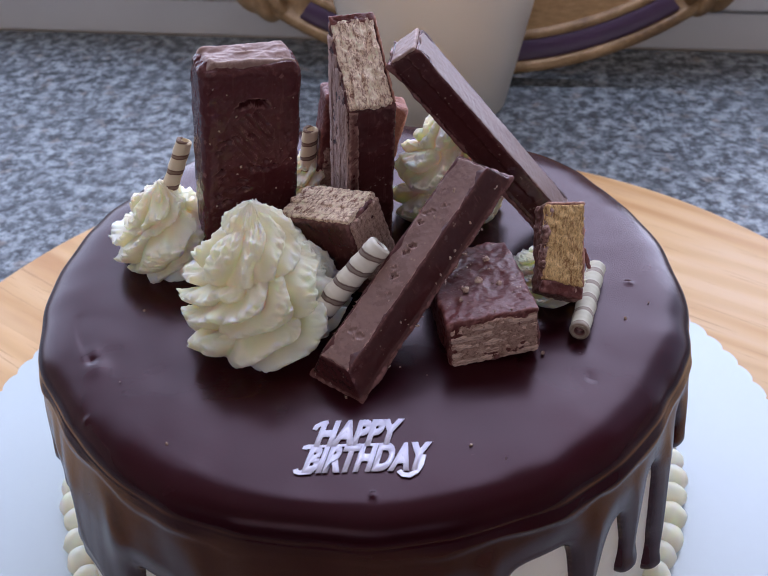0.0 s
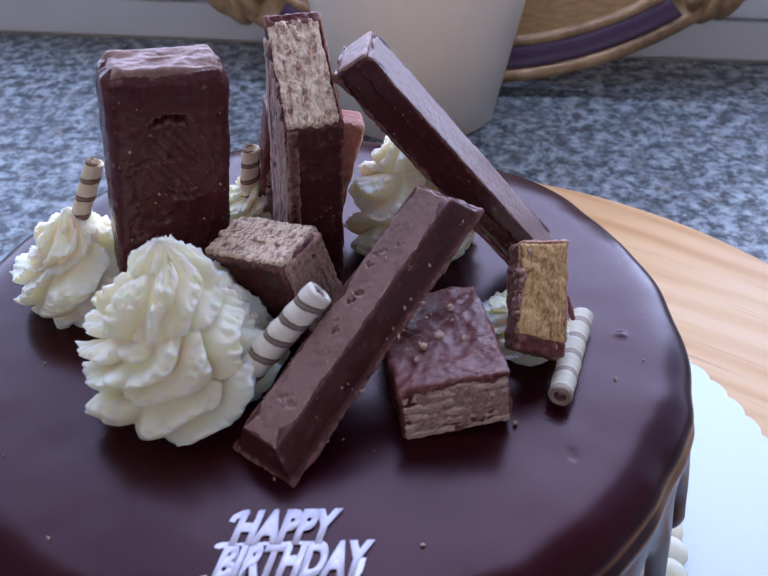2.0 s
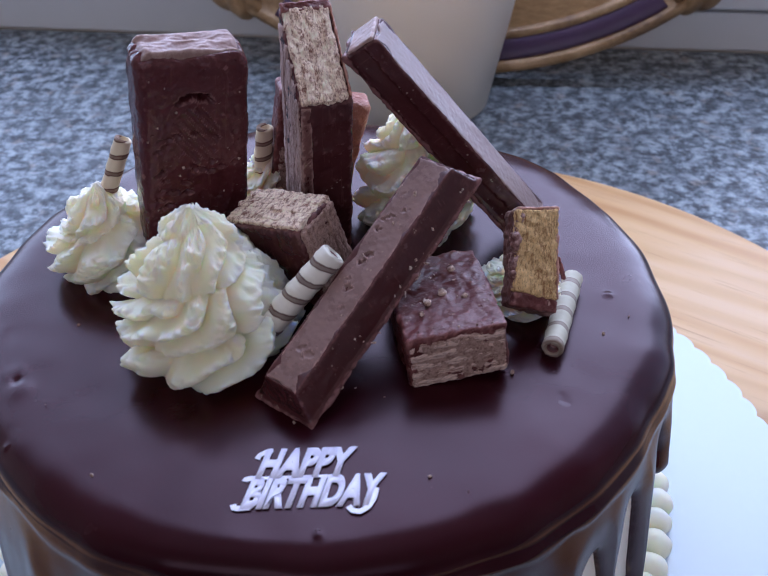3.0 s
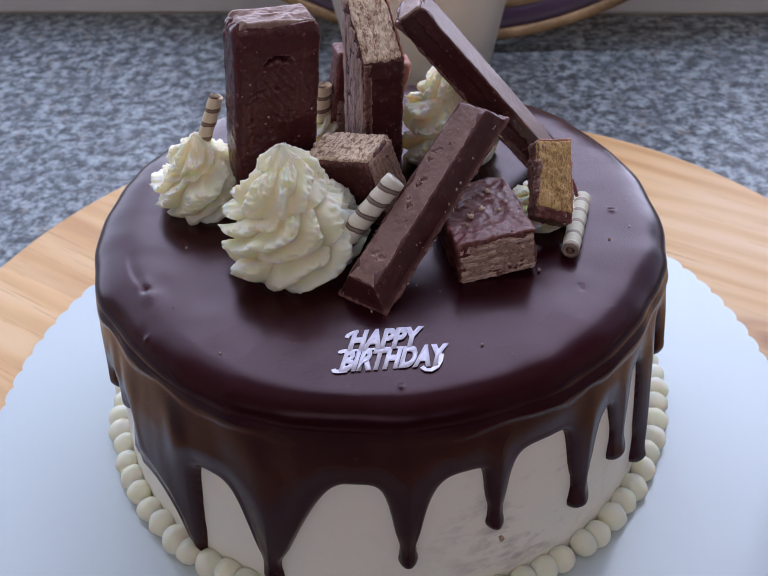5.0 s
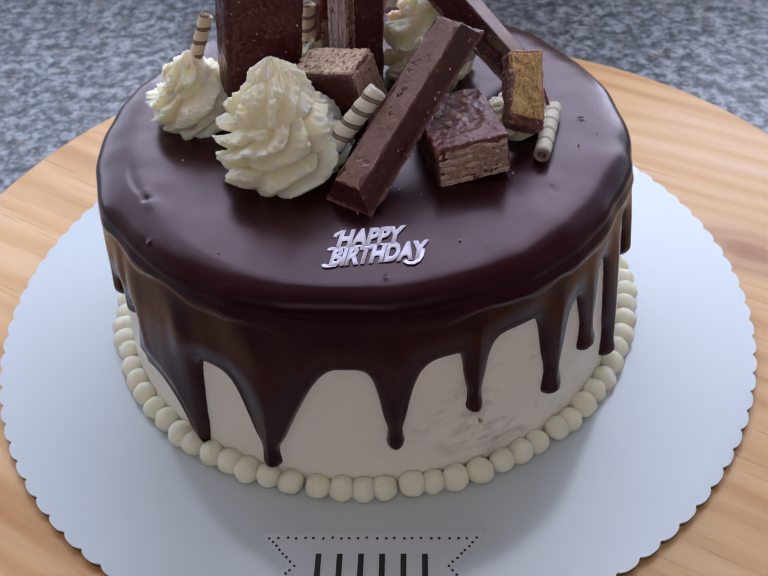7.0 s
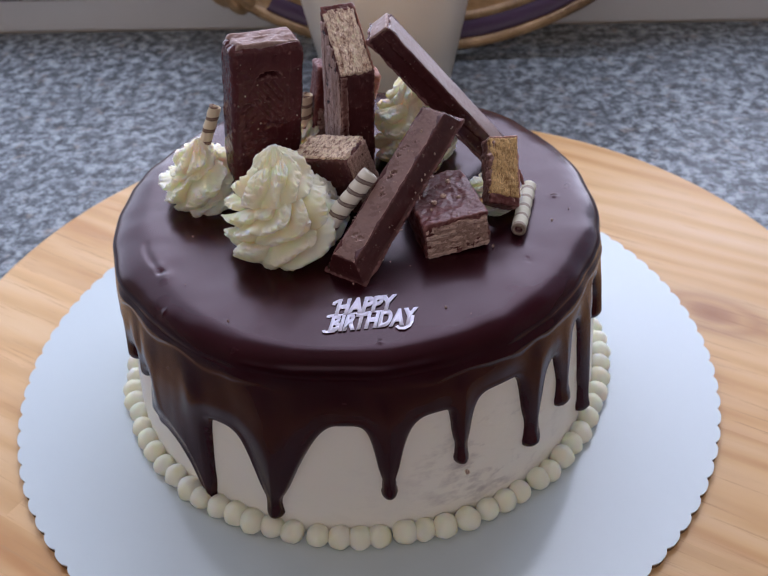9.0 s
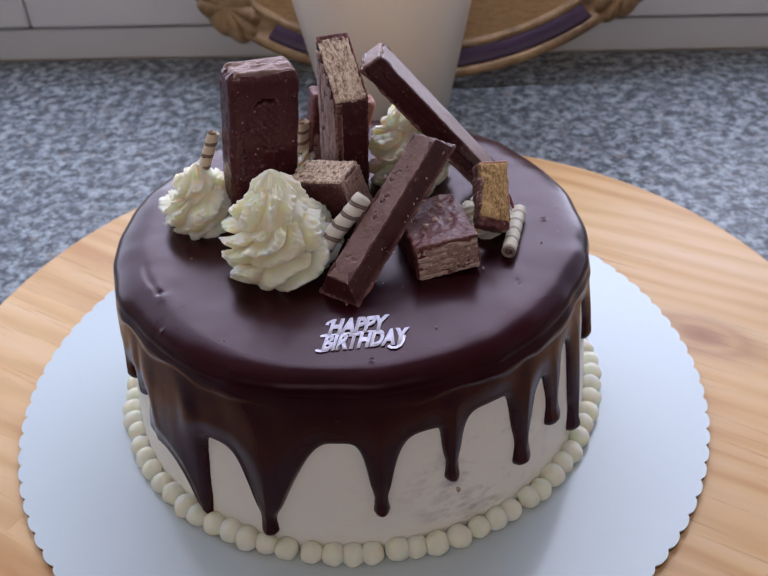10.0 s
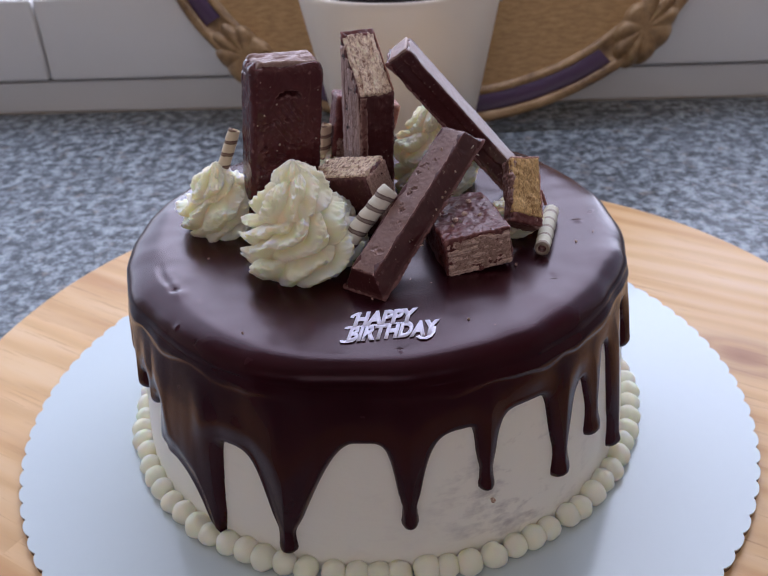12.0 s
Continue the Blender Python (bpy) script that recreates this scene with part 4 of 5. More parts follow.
w2 = wafer_thing(pose(-0.0001, 0.0192, 0.1491, -1.3, 2.6, 18.1), "upright chocolate coated wafer bar with crumbly slanted cut face")
part("coating", soft_box(0.0146, SL_D, SL_H, 0.0010, 0.0007, 37, 0.0003, 0.00018, slant), CHOC_MILK, w2)
slope_a = math.degrees(math.atan2(SL_H - 0.0530, SL_D))
slope_l = math.hypot(SL_H - 0.0530, SL_D)
mid = Vector((0, 0, (0.0530 + SL_H) / 2 - SL_H / 2))
for i in range(6):
    x0 = -0.0061 + i * 0.00203
    bmL = layer_bm(x0 - 0.0007, x0 + 0.00213, -slope_l / 2 + 0.0002, slope_l / 2 - 0.0014, -0.0012, 0.0007 + 0.0004 * (i % 2), 40 + i, 0.00032, 0.0005)
    part("wafer_layer", bmL, WAFER_PALE, w2, "", Matrix.Translation(mid) @ Matrix.Rotation(radians(slope_a), 4, "X"))

for i in range(5):
    y0 = -0.0104 + i * 0.0041
    top = lerp(0.0530, SL_H, (y0 + 0.0010 + SL_D / 2) / SL_D) - SL_H / 2
    part("wafer_layer", layer_bm(-0.0077 + 0.00015 * (i % 2), -0.0060, y0 - 0.0001, y0 + 0.0042, -SL_H / 2 + 0.001, top - 0.0006, 170 + i, 0.00022, 0.0008), WAFER_SIDE, w2)
# the coating has broken away along one upright edge, and stands as a thin rim round the cut
part("bared_edge", layer_bm(-0.0074, -0.0042, -SL_D / 2 - 0.0004, -SL_D / 2 + 0.0012, -SL_H / 2 + 0.001, 0.0530 - SL_H / 2 - 0.0004, 178, 0.00025, 0.0006), CHOC_COAT, w2, "strip where the coating has broken off")
face2 = Matrix.Translation(mid) @ Matrix.Rotation(radians(slope_a), 4, "X")
for i, (x, y, wx, wy) in enumerate(((0.0, slope_l / 2 - 0.0012, 0.0138, 0.0030), (0.0070, 0.0003, 0.0007, slope_l - 0.0015))):
    part("coating_rim", soft_box(wx, wy, 0.0018, 0.0004, 0.0004, 180 + i, 0.00020, 0.00018), CHOC_RUST if i else CHOC_RED, w2, "", face2 @ Matrix.Translation((x, y, 0.0001)))

# low block with its layered cut side to the front
w3 = wafer_thing(pose(0.0345, -0.0249, 0.1202, -0.9, -4.8, 10.3), "low chocolate coated wafer block with its layered cut side showing")
part("coating", soft_box(0.0262, 0.0345, 0.0158, 0.0011, 0.0006, 51, 0.0005, 0.0002), CHOC, w3)
part("filling_layer", layer_bm(-0.0123, 0.0123, -0.0176, -0.0130, -0.0072, 0.0066, 60, 0.00022, 0.0006), FILLING, w3, "cocoa filling between the wafers")
for i in range(5):
    a = -0.0075 + i * 0.00288
    b = a + 0.00205
    part("wafer_layer", layer_bm(-0.0124, 0.0124, -0.0177, -0.0130, a, b, 62 + i, 0.00018, 0.0005), WAFER_FRONT, w3)

# piece lying behind the tall rosette, cut side up
w4 = wafer_thing(pose(-0.0056, -0.0063, 0.1295, 8.3, -12.3, -32.1), "broken wafer block, pale layered cut face up, dark coated sides")
part("coating", soft_box(0.0263, 0.0162, 0.0268, 0.0011, 0.0007, 91, 0.0005, 0.0002), CHOC_MILK, w4, "", Matrix.Translation((-0.0015, 0, 0)))
for i in range(7):
    y0 = -0.0070 + i * 0.00205
    part("wafer_layer", layer_bm(-0.0143, 0.0112, y0 - 0.0003, y0 + 0.0024, 0.0120, 0.0142 + 0.0003 * (i % 2), 100 + i, 0.0003, 0.0005), WAFER_PALE, w4)
    part("wafer_layer", layer_bm(0.0105, 0.0123 + 0.0002 * (i % 2), y0 - 0.0002, y0 + 0.0022, -0.0120, 0.0125, 120 + i, 0.00025, 0.0008), FILLING, w4)

# small upright cut piece with a golden face
W5_X = Vector((0.94, 0.19, -0.30)).normalized()
W5_Z = (lambda z: (z - W5_X * z.dot(W5_X)).normalized())(Vector((0.20, 0.73, 0.645)))
W5_Y = W5_Z.cross(W5_X)
W5_D = 0.0075
w5 = wafer_thing(Matrix.Translation(Vector((0.0593, -0.0153, 0.1320)) + W5_Y * W5_D / 2) @ Matrix((W5_X, W5_Y, W5_Z)).transposed().to_4x4(), "broken coated wafer piece leaning back with golden cut face")


def broken(p, half):
    """Slanted top edge, waist and a bulging foot."""
    z = p.z / half.z
    q = Vector((p.x * (1 + 0.05 * z * z), p.y, p.z + (p.x * 0.16 if z > 0 else -p.x * 0.10)))
    if p.x < 0:
        q.x -= 0.0007 * noise.noise(Vector((3.0, p.y * 260, p.z * 200)))
    return q


part("coating", soft_box(0.0128, W5_D, 0.0285, 0.0014, 0.0006, 131, 0.0005, 0.0003, broken), CHOC_COAT, w5, "", Matrix.Translation((0.0005, 0, 0)))
bm5 = soft_box(0.0122, 0.0026, 0.0236, 0.0006, 0.0005, 137, 0.0003, 0.0003, broken)
bmesh.ops.translate(bm5, verts=bm5.verts[:], vec=(0.0003, -W5_D / 2 + 0.0001, 0.0012))
part("wafer_core", bm5, CARAMEL, w5, "golden porous wafer core")
rim5 = [(0.0004, 0.0134, 0.0128, 0.0010, 8.0), (0.0066, 0.0010, 0.0008, 0.0236, 3.0), (0.0004, -0.0122, 0.0132, 0.0040, -4.0)]
for i, (x, z, wx, wz, r) in enumerate(rim5):
    part("coating_rim", soft_box(wx, 0.0020, wz, 0.0006, 0.0005, 145 + i, 0.0003, 0.0002), CHOC if i == 2 else CHOC_RUST, w5, "", pose(x, -W5_D / 2 + 0.0002, z, 0, -r, 0))
for i, (x, z, wx, wz, r) in enumerate(((-0.0054, 0.0085, 0.0014, 0.0062, 12), (-0.0059, 0.0032, 0.0019, 0.0056, -10), (-0.0061, -0.0022, 0.0020, 0.0058, 8), (-0.0059, -0.0070, 0.0020, 0.0048, -12))):
    part("coating_flake", soft_box(wx * 0.8, 0.0026, wz, 0.0006, 0.0004, 150 + i, 0.0006, 0.0004), CHOC_COAT, w5, "", pose(x, -W5_D / 2, z, 0, r, 12))
part("coating_sliver", soft_box(0.0009, 0.0009, 0.0064, 0.0003, 0.0004, 161, 0.0003, 0.0002), CHOC_RED, w5, "", pose(0.0086, -W5_D / 2 + 0.0005, -0.0020, 10, -24, 0))

# piece behind the slanted bar
w6 = wafer_thing(pose(-0.0120, 0.0430, 0.1340, -4.0, 11.0, 12.0), "chocolate coated wafer slab standing behind the slanted bar")
part("coating", soft_box(0.0100, 0.0120, 0.0430, 0.0014, 0.0009, 151, 0.0004, 0.0002), CHOC_RED, w6)
w7 = wafer_thing(pose(0.0042, 0.0440, 0.1308, -4.0, 17.0, 8.0), "reddish coated wafer piece tilted behind the slanted bar")
part("coating", soft_box(0.0102, 0.0110, 0.0405, 0.0014, 0.0009, 153, 0.0004, 0.0002), CHOC_RUST, w7)
part("wafer_core", layer_bm(-0.0034, 0.0036, -0.0066, -0.0040, -0.0150, 0.0030, 190, 0.0004, 0.0006), FILLING, w6, "bare wafer where the coating is gone")


# ---- wafer rolls ----
def roll_bm(r, length, pitch, seed):
    bm = bmesh.new()
    n, m = int(length / 0.0005), 28
    prof = []
    for i in range(n + 1):
        z = length * i / n
        prof.append((r * (1 + 0.045 * math.cos(2 * math.pi * z / pitch) ** 3), z))
    prof = [(r * 0.52, 0.004), (r * 0.54, 0.0002), (r * 0.9, 0.0)] + prof[1:-1] + [(r * 0.92, length), (r * 0.56, length - 0.0003), (r * 0.50, length - 0.006), (0.0, length - 0.007)]

    def w(a, q, z):
        return (q * (1 + 0.03 * noise.noise(Vector((math.cos(a) + seed, math.sin(a), z * 120)))), z + 0.0004 * noise.noise(Vector((math.cos(a) * 2, math.sin(a) * 2, seed))))
    return lathe(prof, m, w)


def wafer_roll(base, tip, r, pitch, material, seed, label, dark_hollow=False):
    base, tip = Vector(base), Vector(tip)
    ob = thing("wafer_roll", Matrix.Translation(base) @ (tip - base).to_track_quat("Z", "Y").to_matrix().to_4x4(), label, "wafer roll", "wafer rolls on the cake")
    L = (tip - base).length
    part("rolled_wafer", roll_bm(r, L, pitch, seed), material, ob)
    inner = bmesh.new()
    steps = 60
    lo, hi = [], []
    for i in range(steps + 1):
        a = i / steps * 2.6 * math.pi
        q = r * lerp(0.90, 0.60, i / steps)
        for z, ring in ((L - 0.004, lo), (L + 0.00015, hi)):
            ring.append((inner.verts.new((q * math.cos(a), q * math.sin(a), z)), inner.verts.new(((q - r * 0.09) * math.cos(a), (q - r * 0.09) * math.sin(a), z))))
    for i in range(steps):
        for k, flip in ((0, False), (1, True)):
            f = [lo[i][k], lo[i + 1][k], hi[i + 1][k], hi[i][k]]
            inner.faces.new(f[::-1] if flip else f)
        inner.faces.new([hi[i][0], hi[i + 1][0], hi[i + 1][1], hi[i][1]])
    part("inner_coil", inner, material, ob, "coiled wafer end")
    # dark plug put in for the shade inside the open end
    if dark_hollow:
        part("hollow_shade", lathe([(0.0, L - 0.0022), (r * 0.42, L - 0.0020), (r * 0.535, L - 0.0004), (r * 0.50, L - 0.0003), (r * 0.36, L - 0.0028), (0.0, L - 0.0030)], 24), CHOC_MILK, ob, "dark plug painted as the shade inside the hollow")
    return ob


def stretch(a, b, more):
    a, b = Vector(a), Vector(b)
    return a + (a - b).normalized() * more


wafer_roll(stretch((-0.0628, 0.0113, 0.1342), (-0.0547, 0.0156, 0.153), 0.010), (-0.0547, 0.0156, 0.1530), 0.0025, 0.0054, STRAW_WARM, 1, "thin brown-striped wafer roll stuck upright in whipped cream")
wafer_roll((-0.0220, 0.0400, 0.1180), (-0.0180, 0.0400, 0.1432), 0.0027, 0.0054, STRAW_WARM, 2, "thin brown-striped wafer roll stuck upright between wafer blocks")
wafer_roll(stretch((-0.0100, -0.0312, 0.1246), (0.006, -0.0241, 0.1405), 0.007), (0.0060, -0.0241, 0.1405), 0.0036, 0.0056, STRAW, 3, "dark-striped wafer roll leaning out of whipped cream", True)
wafer_roll((0.0735, -0.0029, 0.1154), (0.0631, -0.0335, 0.1150), 0.0030, 0.0066, STRAW_PALE, 4, "pale cream wafer roll lying on the glaze", True)


# ---- greeting on the glaze ----
def flat_text(body, bold):
    cu = bpy.data.curves.new("letters", "FONT")
    cu.body, cu.size, cu.extrude, cu.offset, cu.space_character = body, 1.0, 0.0, bold, 1.0
    cu.resolution_u = 6
    tmp = bpy.data.objects.new("letters", cu)
    me = bpy.data.meshes.new_from_object(tmp)
    bpy.data.objects.remove(tmp)
    co = np.array([v.co[:] for v in me.vertices])
    return me, co.min(0), co.max(0)


def letter_meshes(body, width, height, bold):
    """One slanted, flat mesh for each letter of a word of the given size."""
    whole, lo, hi = flat_text(body, bold)
    bpy.data.meshes.remove(whole)
    for i, ch in enumerate(body):
        upto, _, end = flat_text(body[:i + 1], bold)
        bpy.data.meshes.remove(upto)
        me, a, b = flat_text(ch, bold)
        bm = bmesh.new()
        bm.from_mesh(me)
        bpy.data.meshes.remove(me)
        for v in bm.verts:
            y = (v.co.y - lo[1]) / (hi[1] - lo[1]) * height
            v.co = ((v.co.x - b[0] + end[0] - lo[0]) / (hi[0] - lo[0]) * width + y * 0.26, y, 0.00003 * (i % 2))
        yield bm


def thicken(bm, h):
    res = bmesh.ops.extrude_face_region(bm, geom=bm.faces[:])
    bmesh.ops.translate(bm, verts=[g for g in res["geom"] if isinstance(g, bmesh.types.BMVert)], vec=(0, 0, h))
    bmesh.ops.recalc_face_normals(bm, faces=bm.faces[:])
    return bm


def stroke_bm(points, width, h):
    """A flat ribbon along a polyline, as thick as the letters."""
    bm = bmesh.new()
    pts = [Vector((*p, 0)) for p in points]
    rows = []
    for i, p in enumerate(pts):
        d = (pts[min(i + 1, len(pts) - 1)] - pts[max(i - 1, 0)]).normalized()
        s = Vector((-d.y, d.x, 0)) * width / 2
        rows.append((bm.verts.new(p + s), bm.verts.new(p - s)))
    for (a, b), (c, d) in zip(rows, rows[1:]):
        bm.faces.new([a, b, d, c])
    return thicken(bm, h)


greet = thing("greeting_sign", Matrix.Translation((-0.0166, -0.0829, TOP + 0.0002)) @ Matrix.Rotation(radians(1.5), 4, "Z"), "small pearly cut-out sign reading HAPPY BIRTHDAY on the glaze", "sign")
T = 0.00018
for body, wide, tall, at in (("HAPPY", 0.0217, 0.0090, (0.0052, 0.0086, 0.00015)), ("BIRTHDAY", 0.0312, 0.0093, (0.0024, 0.0, 0.0))):
    for bml in letter_meshes(body, wide, tall, 0.058):
        part("letter", thicken(bml, T), FOIL, greet, "", Matrix.Translation(at), smooth=False)

for pts, w in (([(0.0053, 0.0147), (0.0058, 0.0159), (0.0074, 0.0169), (0.0089, 0.0173)], 0.0013), ([(0.0010, 0.0014), (0.0012, 0.0006), (0.0020, 0.0003), (0.0050, 0.0005)], 0.0014), ([(0.0030, 0.0080), (0.0032, 0.0086), (0.0040, 0.0088), (0.0053, 0.0088)], 0.0014),
               ([(0.0270, 0.0000), (0.0280, -0.0013), (0.0296, -0.0016), (0.0314, -0.0004), (0.0327, 0.0020), (0.0334, 0.0050)], 0.0014), ([(0.0060, 0.0088), (0.0130, 0.0089), (0.0240, 0.0089)], 0.0008)):
    part("flourish", stroke_bm(pts, w, T * 0.96), FOIL, greet, "", smooth=False)

# ---- name tag on the card ----
tag = thing("name_tag", Matrix.Translation((-0.0065, -0.1255, CARD_TOP)) @ Matrix.Rotation(radians(-4.5), 4, "Z"), "white paper ribbon tag with a dotted black border and handwriting", "tag")
bmT = bmesh.new()
sh = [(-0.0395, 0.0018), (0.0395, 0.0018), (0.0290, -0.0110), (0.0395, -0.0235), (-0.0395, -0.0235), (-0.0290, -0.0110)]
f = bmT.faces.new([bmT.verts.new((x, y, 0.0)) for x, y in sh[::-1]])
part("paper", thicken(bmT, 0.0003), PAPER, tag, "", smooth=False)


def dots(a, b, n):
    return [(lerp(a[0], b[0], i / n), lerp(a[1], b[1], i / n)) for i in range(n)]


ring = [(-0.0365, 0.0), (0.0365, 0.0), (0.0268, -0.0108), (0.0365, -0.0217), (-0.0365, -0.0217), (-0.0268, -0.0108)]
DOT = mesh_from("dot", lathe([(0.0, 0.0003), (0.00052, 0.0003), (0.00046, 0.00042), (0.0, 0.00045)], 10), INK)
for a, b, n in zip(ring, ring[1:] + ring[:1], (23, 7, 7, 23, 7, 7)):
    for x, y in dots(a, b, n):
        part("border_dot", DOT, INK, tag, "", Matrix.Translation((x + random.uniform(-0.0003, 0.0003), y + random.uniform(-0.0002, 0.0002), 0)))
for i in range(6):
    x = -0.0185 + i * 0.0074
    part("ink_bar", box_bm(x - 0.0010, x + 0.0010, -0.0152, -0.0062, 0.0003, 0.00042), INK, tag, "", smooth=False)

# ---- crumbs ----
bmC = bmesh.new()
rc = random.Random(5)
for x, y, z, s in [(0.030, -0.030, TOP + 0.0165, 0.0010), (0.034, -0.026, TOP + 0.0165, 0.0012), (0.040, -0.027, TOP + 0.016, 0.0010), (0.037, -0.016, TOP + 0.0165, 0.0012), (0.047, -0.030, TOP + 0.0155, 0.0007), (0.0285, -0.034, TOP + 0.016, 0.0006),
                   (0.0520, -0.0395, TOP + 0.0005, 0.0006), (0.0345, -0.0990, CARD_TOP + 0.0285, 0.0010)]:
    bmesh.ops.create_icosphere(bmC, subdivisions=2, radius=s, matrix=Matrix.Translation((x, y, z)))
for _ in range(11):
    a, r = rc.uniform(-2.9, -0.2), rc.uniform(0.05, 0.096)
    bmesh.ops.create_icosphere(bmC, subdivisions=1, radius=rc.uniform(0.00018, 0.0005), matrix=Matrix.Translation((r * math.cos(a), 0.005 + r * math.sin(a), TOP + 0.0002)))
m1 = pose(-0.0359, 0.0130, 0.1473, 3.1, 6.0, 22.5)
for _ in range(16):
    q = m1 @ Vector((rc.uniform(-0.013, 0.013), -0.0074, rc.uniform(-0.028, 0.030)))
    bmesh.ops.create_icosphere(bmC, subdivisions=1, radius=rc.uniform(0.0002, 0.0005), matrix=Matrix.Translation(q))
m2 = pose(0.0144, -0.0257, 0.1338, 1.0, -26.5, 51.9)
for _ in range(18):
    x, side = rc.uniform(-0.036, 0.036), rc.random()
    q = m2 @ (Vector((x, rc.uniform(-0.005, 0.005), 0.0050)) if side < 0.4 else Vector((x, -0.0081, rc.uniform(-0.004, 0.002))))
    bmesh.ops.create_icosphere(bmC, subdivisions=1, radius=rc.uniform(0.00015, 0.0004), matrix=Matrix.Translation(q) @ Matrix.Diagonal((1, 1, rc.uniform(1, 2.5), 1)))
# shavings along the finger's foot
for _ in range(16):
    x, side = rc.uniform(-0.038, 0.034), rc.choice((-1, 1, -1))
    q = m2 @ Vector((x, side * 0.0102, -0.0040 + rc.uniform(-0.0003, 0.0006)))
    turn = Euler((rc.uniform(-0.6, 0.6), rc.uniform(-0.6, 0.6), rc.uniform(0, 3))).to_matrix().to_4x4()
    bmesh.ops.create_icosphere(bmC, subdivisions=1, radius=0.00035, matrix=Matrix.Translation(q) @ turn @ Matrix.Diagonal((rc.uniform(1.2, 4.5), 0.7, 0.6, 1)))
m3 = pose(0.0345, -0.0249, 0.1202, -0.9, -4.8, 10.3)
for _ in range(22):
    q = m3 @ Vector((rc.uniform(-0.012, 0.012), rc.uniform(-0.0165, 0.012), 0.0080))
    bmesh.ops.create_icosphere(bmC, subdivisions=1, radius=rc.uniform(0.00015, 0.00045), matrix=Matrix.Translation(q))
for v in bmC.verts:
    v.co += Vector([rc.uniform(-1, 1) for _ in range(3)]) * 0.0002
ob = part("crumbs", bmC, CRUMB, None, "tiny pale wafer crumbs scattered on the chocolate")
tagged(ob, "", "crumbs", "", "stuff")

# ---- flower pot ----
pot = thing("flower_pot", Matrix.Translation((0.036, 0.352, 0.0)), "plain cream ceramic flower pot standing on the counter", "flower pot")
part("pot_body", lathe([(0.0, 0.0), (0.048, 0.0), (0.0515, 0.002), (0.0765, 0.128), (0.0772, 0.132), (0.0760, 0.1345), (0.0735, 0.1335), (0.0715, 0.120), (0.0, 0.118)], 96), POT, pot)
part("soil", lathe([(0.0, 0.1225), (0.03, 0.1222), (0.071, 0.1205)], 48, lambda a, r, z: (r, z + 0.002 * noise.noise(Vector((math.cos(a) * r * 60, math.sin(a) * r * 60, 0))))), SOIL, pot)
for i in range(9):
    a = 2 * math.pi * i / 9 + 0.3
    bml = bmesh.new()
    rows = []
    for k in range(9):
        t = k / 8
        rr, zz = 0.012 + 0.045 * t, 0.121 + 0.075 * t - 0.035 * t * t
        w = 0.012 * math.sin(math.pi * min(1, t * 0.92 + 0.06))
        rows.append([bml.verts.new((rr, w * s, zz + (0.003 if s == 0 else 0.0045) * 1)) for s in (-1, 0, 1)])
    for r0, r1 in zip(rows, rows[1:]):
        for s in (0, 1):
            bml.faces.new([r0[s], r1[s], r1[s + 1], r0[s + 1]])
    thick = bmesh.ops.solidify(bml, geom=bml.faces[:], thickness=0.0006)
    part("leaf", bml, LEAF, pot, "", Matrix.Rotation(a, 4, "Z"))

# ---- gilded oval tray leaning on the window ----
LEAN_T = 24.0
tr = thing("ornate_tray", WALL @ Matrix.Translation((0.411, -0.060, 0.001)) @ Matrix.Rotation(radians(90 - LEAN_T), 4, "X"), "oval gilded tray with purple lacquer band leaning on the window", "tray")
TA, TB = 0.235, 0.182


def oval_band(s0, s1, prof, a0=0.0, a1=360.0, n=180):
    """A band between two scales of the oval; prof lists (share across, height)."""
    bm = bmesh.new()
    closed = a1 - a0 >= 360
    cols = []
    for i in range(n if closed else n + 1):
        a = radians(lerp(a0, a1, i / n))
        col = []
        for q, h in prof:
            off = lerp(s0, s1, q)
            col.append(bm.verts.new(((TA + off) * math.cos(a), TB + (TB + off) * math.sin(a), h)))
        cols.append(col)
    for i in range(len(cols) if closed else len(cols) - 1):
        c0, c1 = cols[i], cols[(i + 1) % len(cols)]
        for j in range(len(prof) - 1):
            bm.faces.new([c0[j], c1[j], c1[j + 1], c0[j + 1]])
    return bm


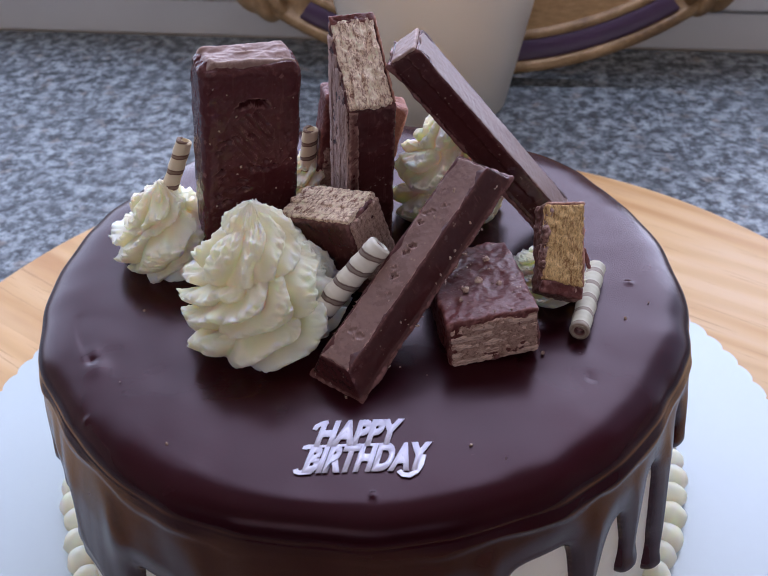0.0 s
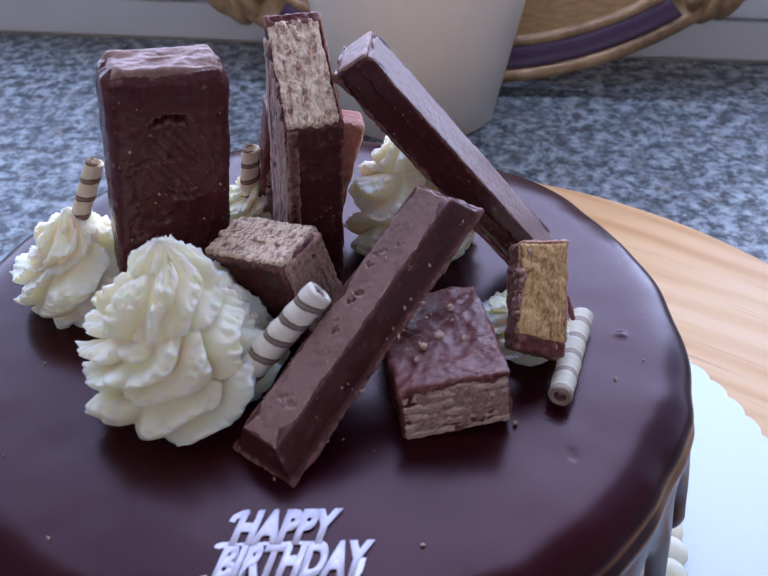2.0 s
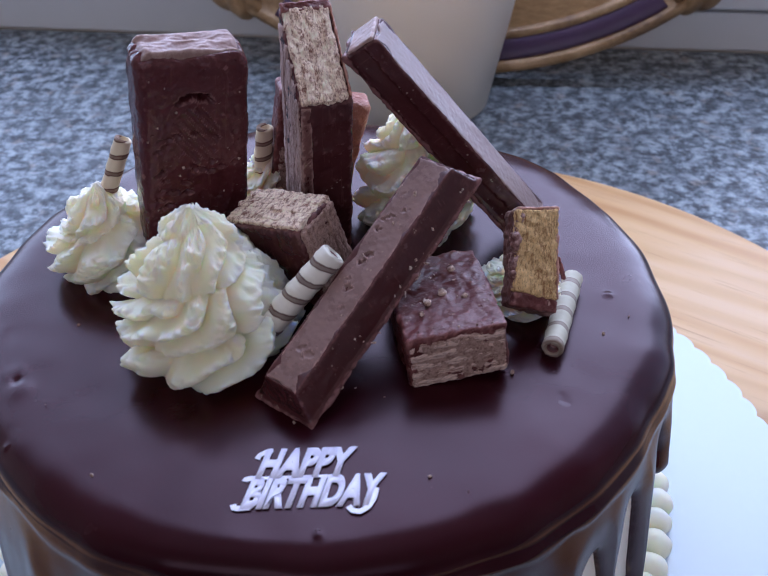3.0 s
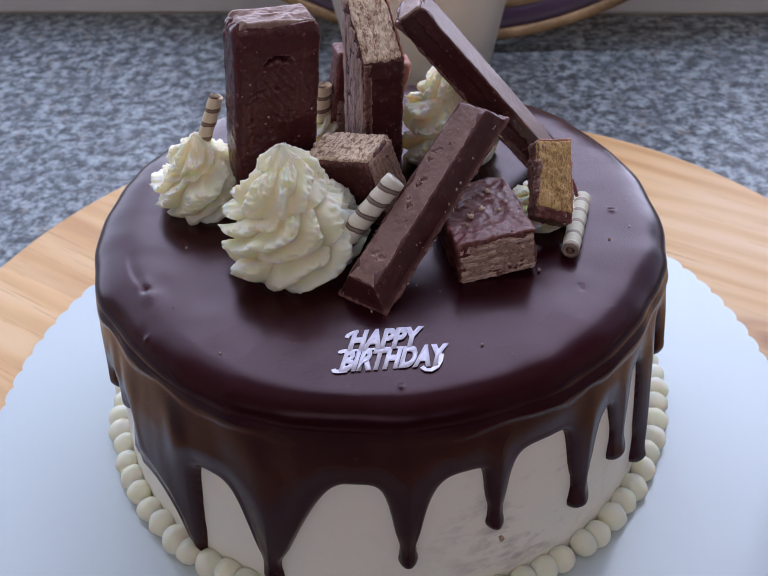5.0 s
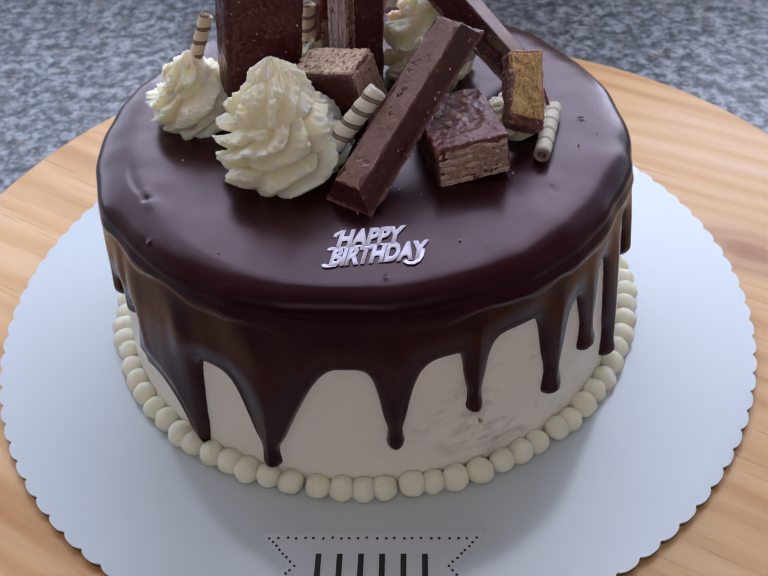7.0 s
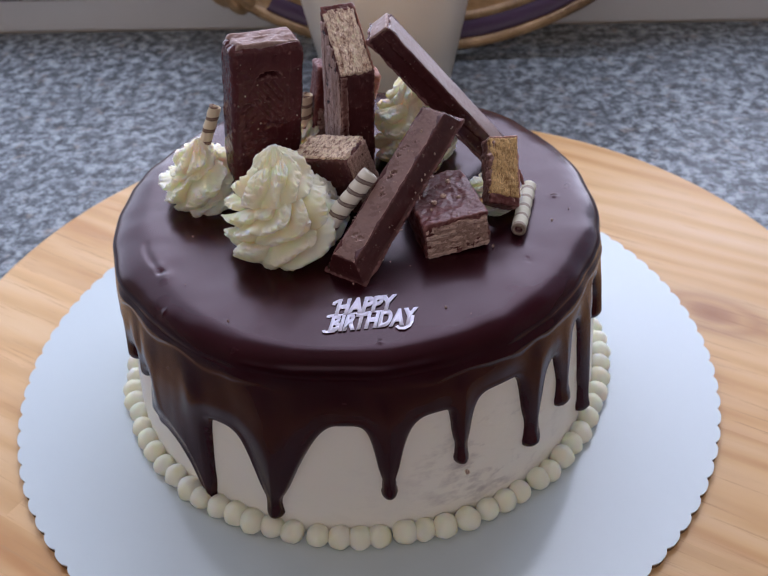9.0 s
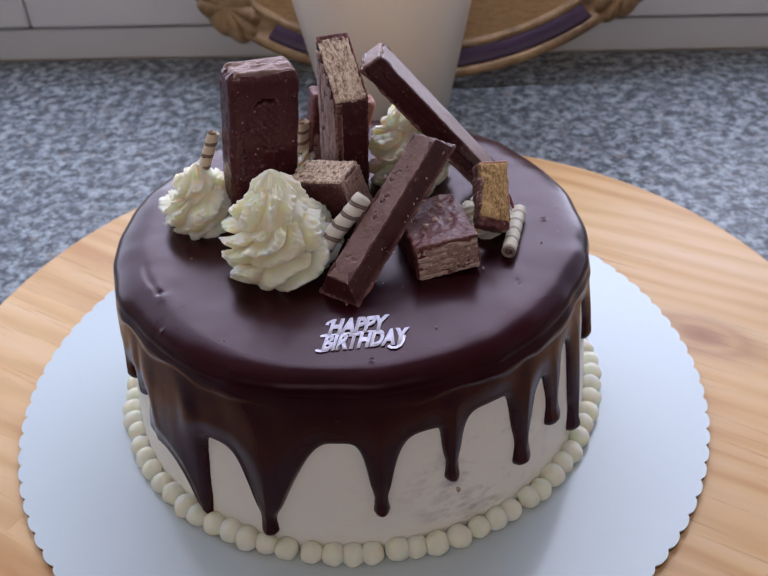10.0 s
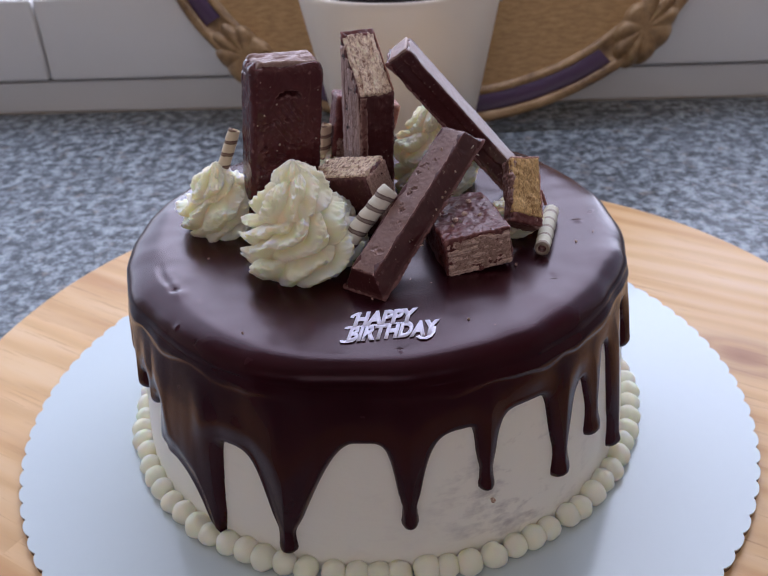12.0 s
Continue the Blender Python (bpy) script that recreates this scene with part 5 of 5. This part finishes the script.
field = part("tray_field", lathe([(0.0, 0.004), (0.5, 0.004), (1.0, 0.0045)], 96, lambda a, r, z: (r, z)), FIELD, tr, "ochre gold field", Matrix.Translation((0, TB, 0)) @ Matrix.Diagonal((TA - 0.028, TB - 0.028, 1, 1)))
part("tray_picture", lathe([(0.0, 0.0052), (0.98, 0.0052), (1.0, 0.0044)], 72), PICTURE, tr, "faded grey and pink painted centre", Matrix.Translation((0, TB, 0)) @ Matrix.Diagonal((TA - 0.115, TB - 0.090, 1, 1)))
rim = part("tray_rim", oval_band(-0.030, 0.0, [(0.0, 0.004), (0.10, 0.009), (0.22, 0.010), (0.26, 0.0085), (0.74, 0.011), (0.78, 0.0135), (0.92, 0.0145), (1.0, 0.012), (1.0, 0.0), (0.0, 0.0)]), GOLD, tr, "gold moulded rim")
for a0, a1 in ((-123, -50), (-22, 22), (52, 128), (158, 213)):
    part("lacquer_band", oval_band(-0.0225, -0.0085, [(0.0, 0.0088), (0.15, 0.0105), (0.85, 0.0122), (1.0, 0.0112)], a0, a1, 60), PURPLE, rim, "dark purple lacquer band")
for a in (-135, -39, 40, 140):
    bmS = bmesh.new()
    lob = 9
    nn = 108
    c = bmS.verts.new((0, 0, 0.015))
    rings = []
    for q in (0.35, 0.7, 0.92, 1.0):
        ring_v = []
        for i in range(nn):
            b = 2 * math.pi * i / nn
            s = 1 + 0.10 * abs(math.cos(b * lob / 2)) - 0.05
            h = 0.015 + 0.004 * abs(math.cos(b * lob / 2)) * q - (0.0 if q < 0.9 else 0.004 if q < 0.95 else 0.016)
            ring_v.append(bmS.verts.new((0.034 * q * s * math.cos(b), 0.020 * q * s * math.sin(b), max(0.0, h))))
        rings.append(ring_v)
    for i in range(nn):
        j = (i + 1) % nn
        bmS.faces.new([c, rings[0][i], rings[0][j]])
        for r0, r1 in zip(rings, rings[1:]):
            bmS.faces.new([r0[i], r1[i], r1[j], r0[j]])
    ra = radians(a)
    part("shell_ornament", bmS, GOLD, rim, "gilded shell ornament", Matrix.Translation(((TA - 0.012) * math.cos(ra), TB + (TB - 0.012) * math.sin(ra), 0)) @ Matrix.Rotation(ra + math.pi / 2, 4, "Z"))
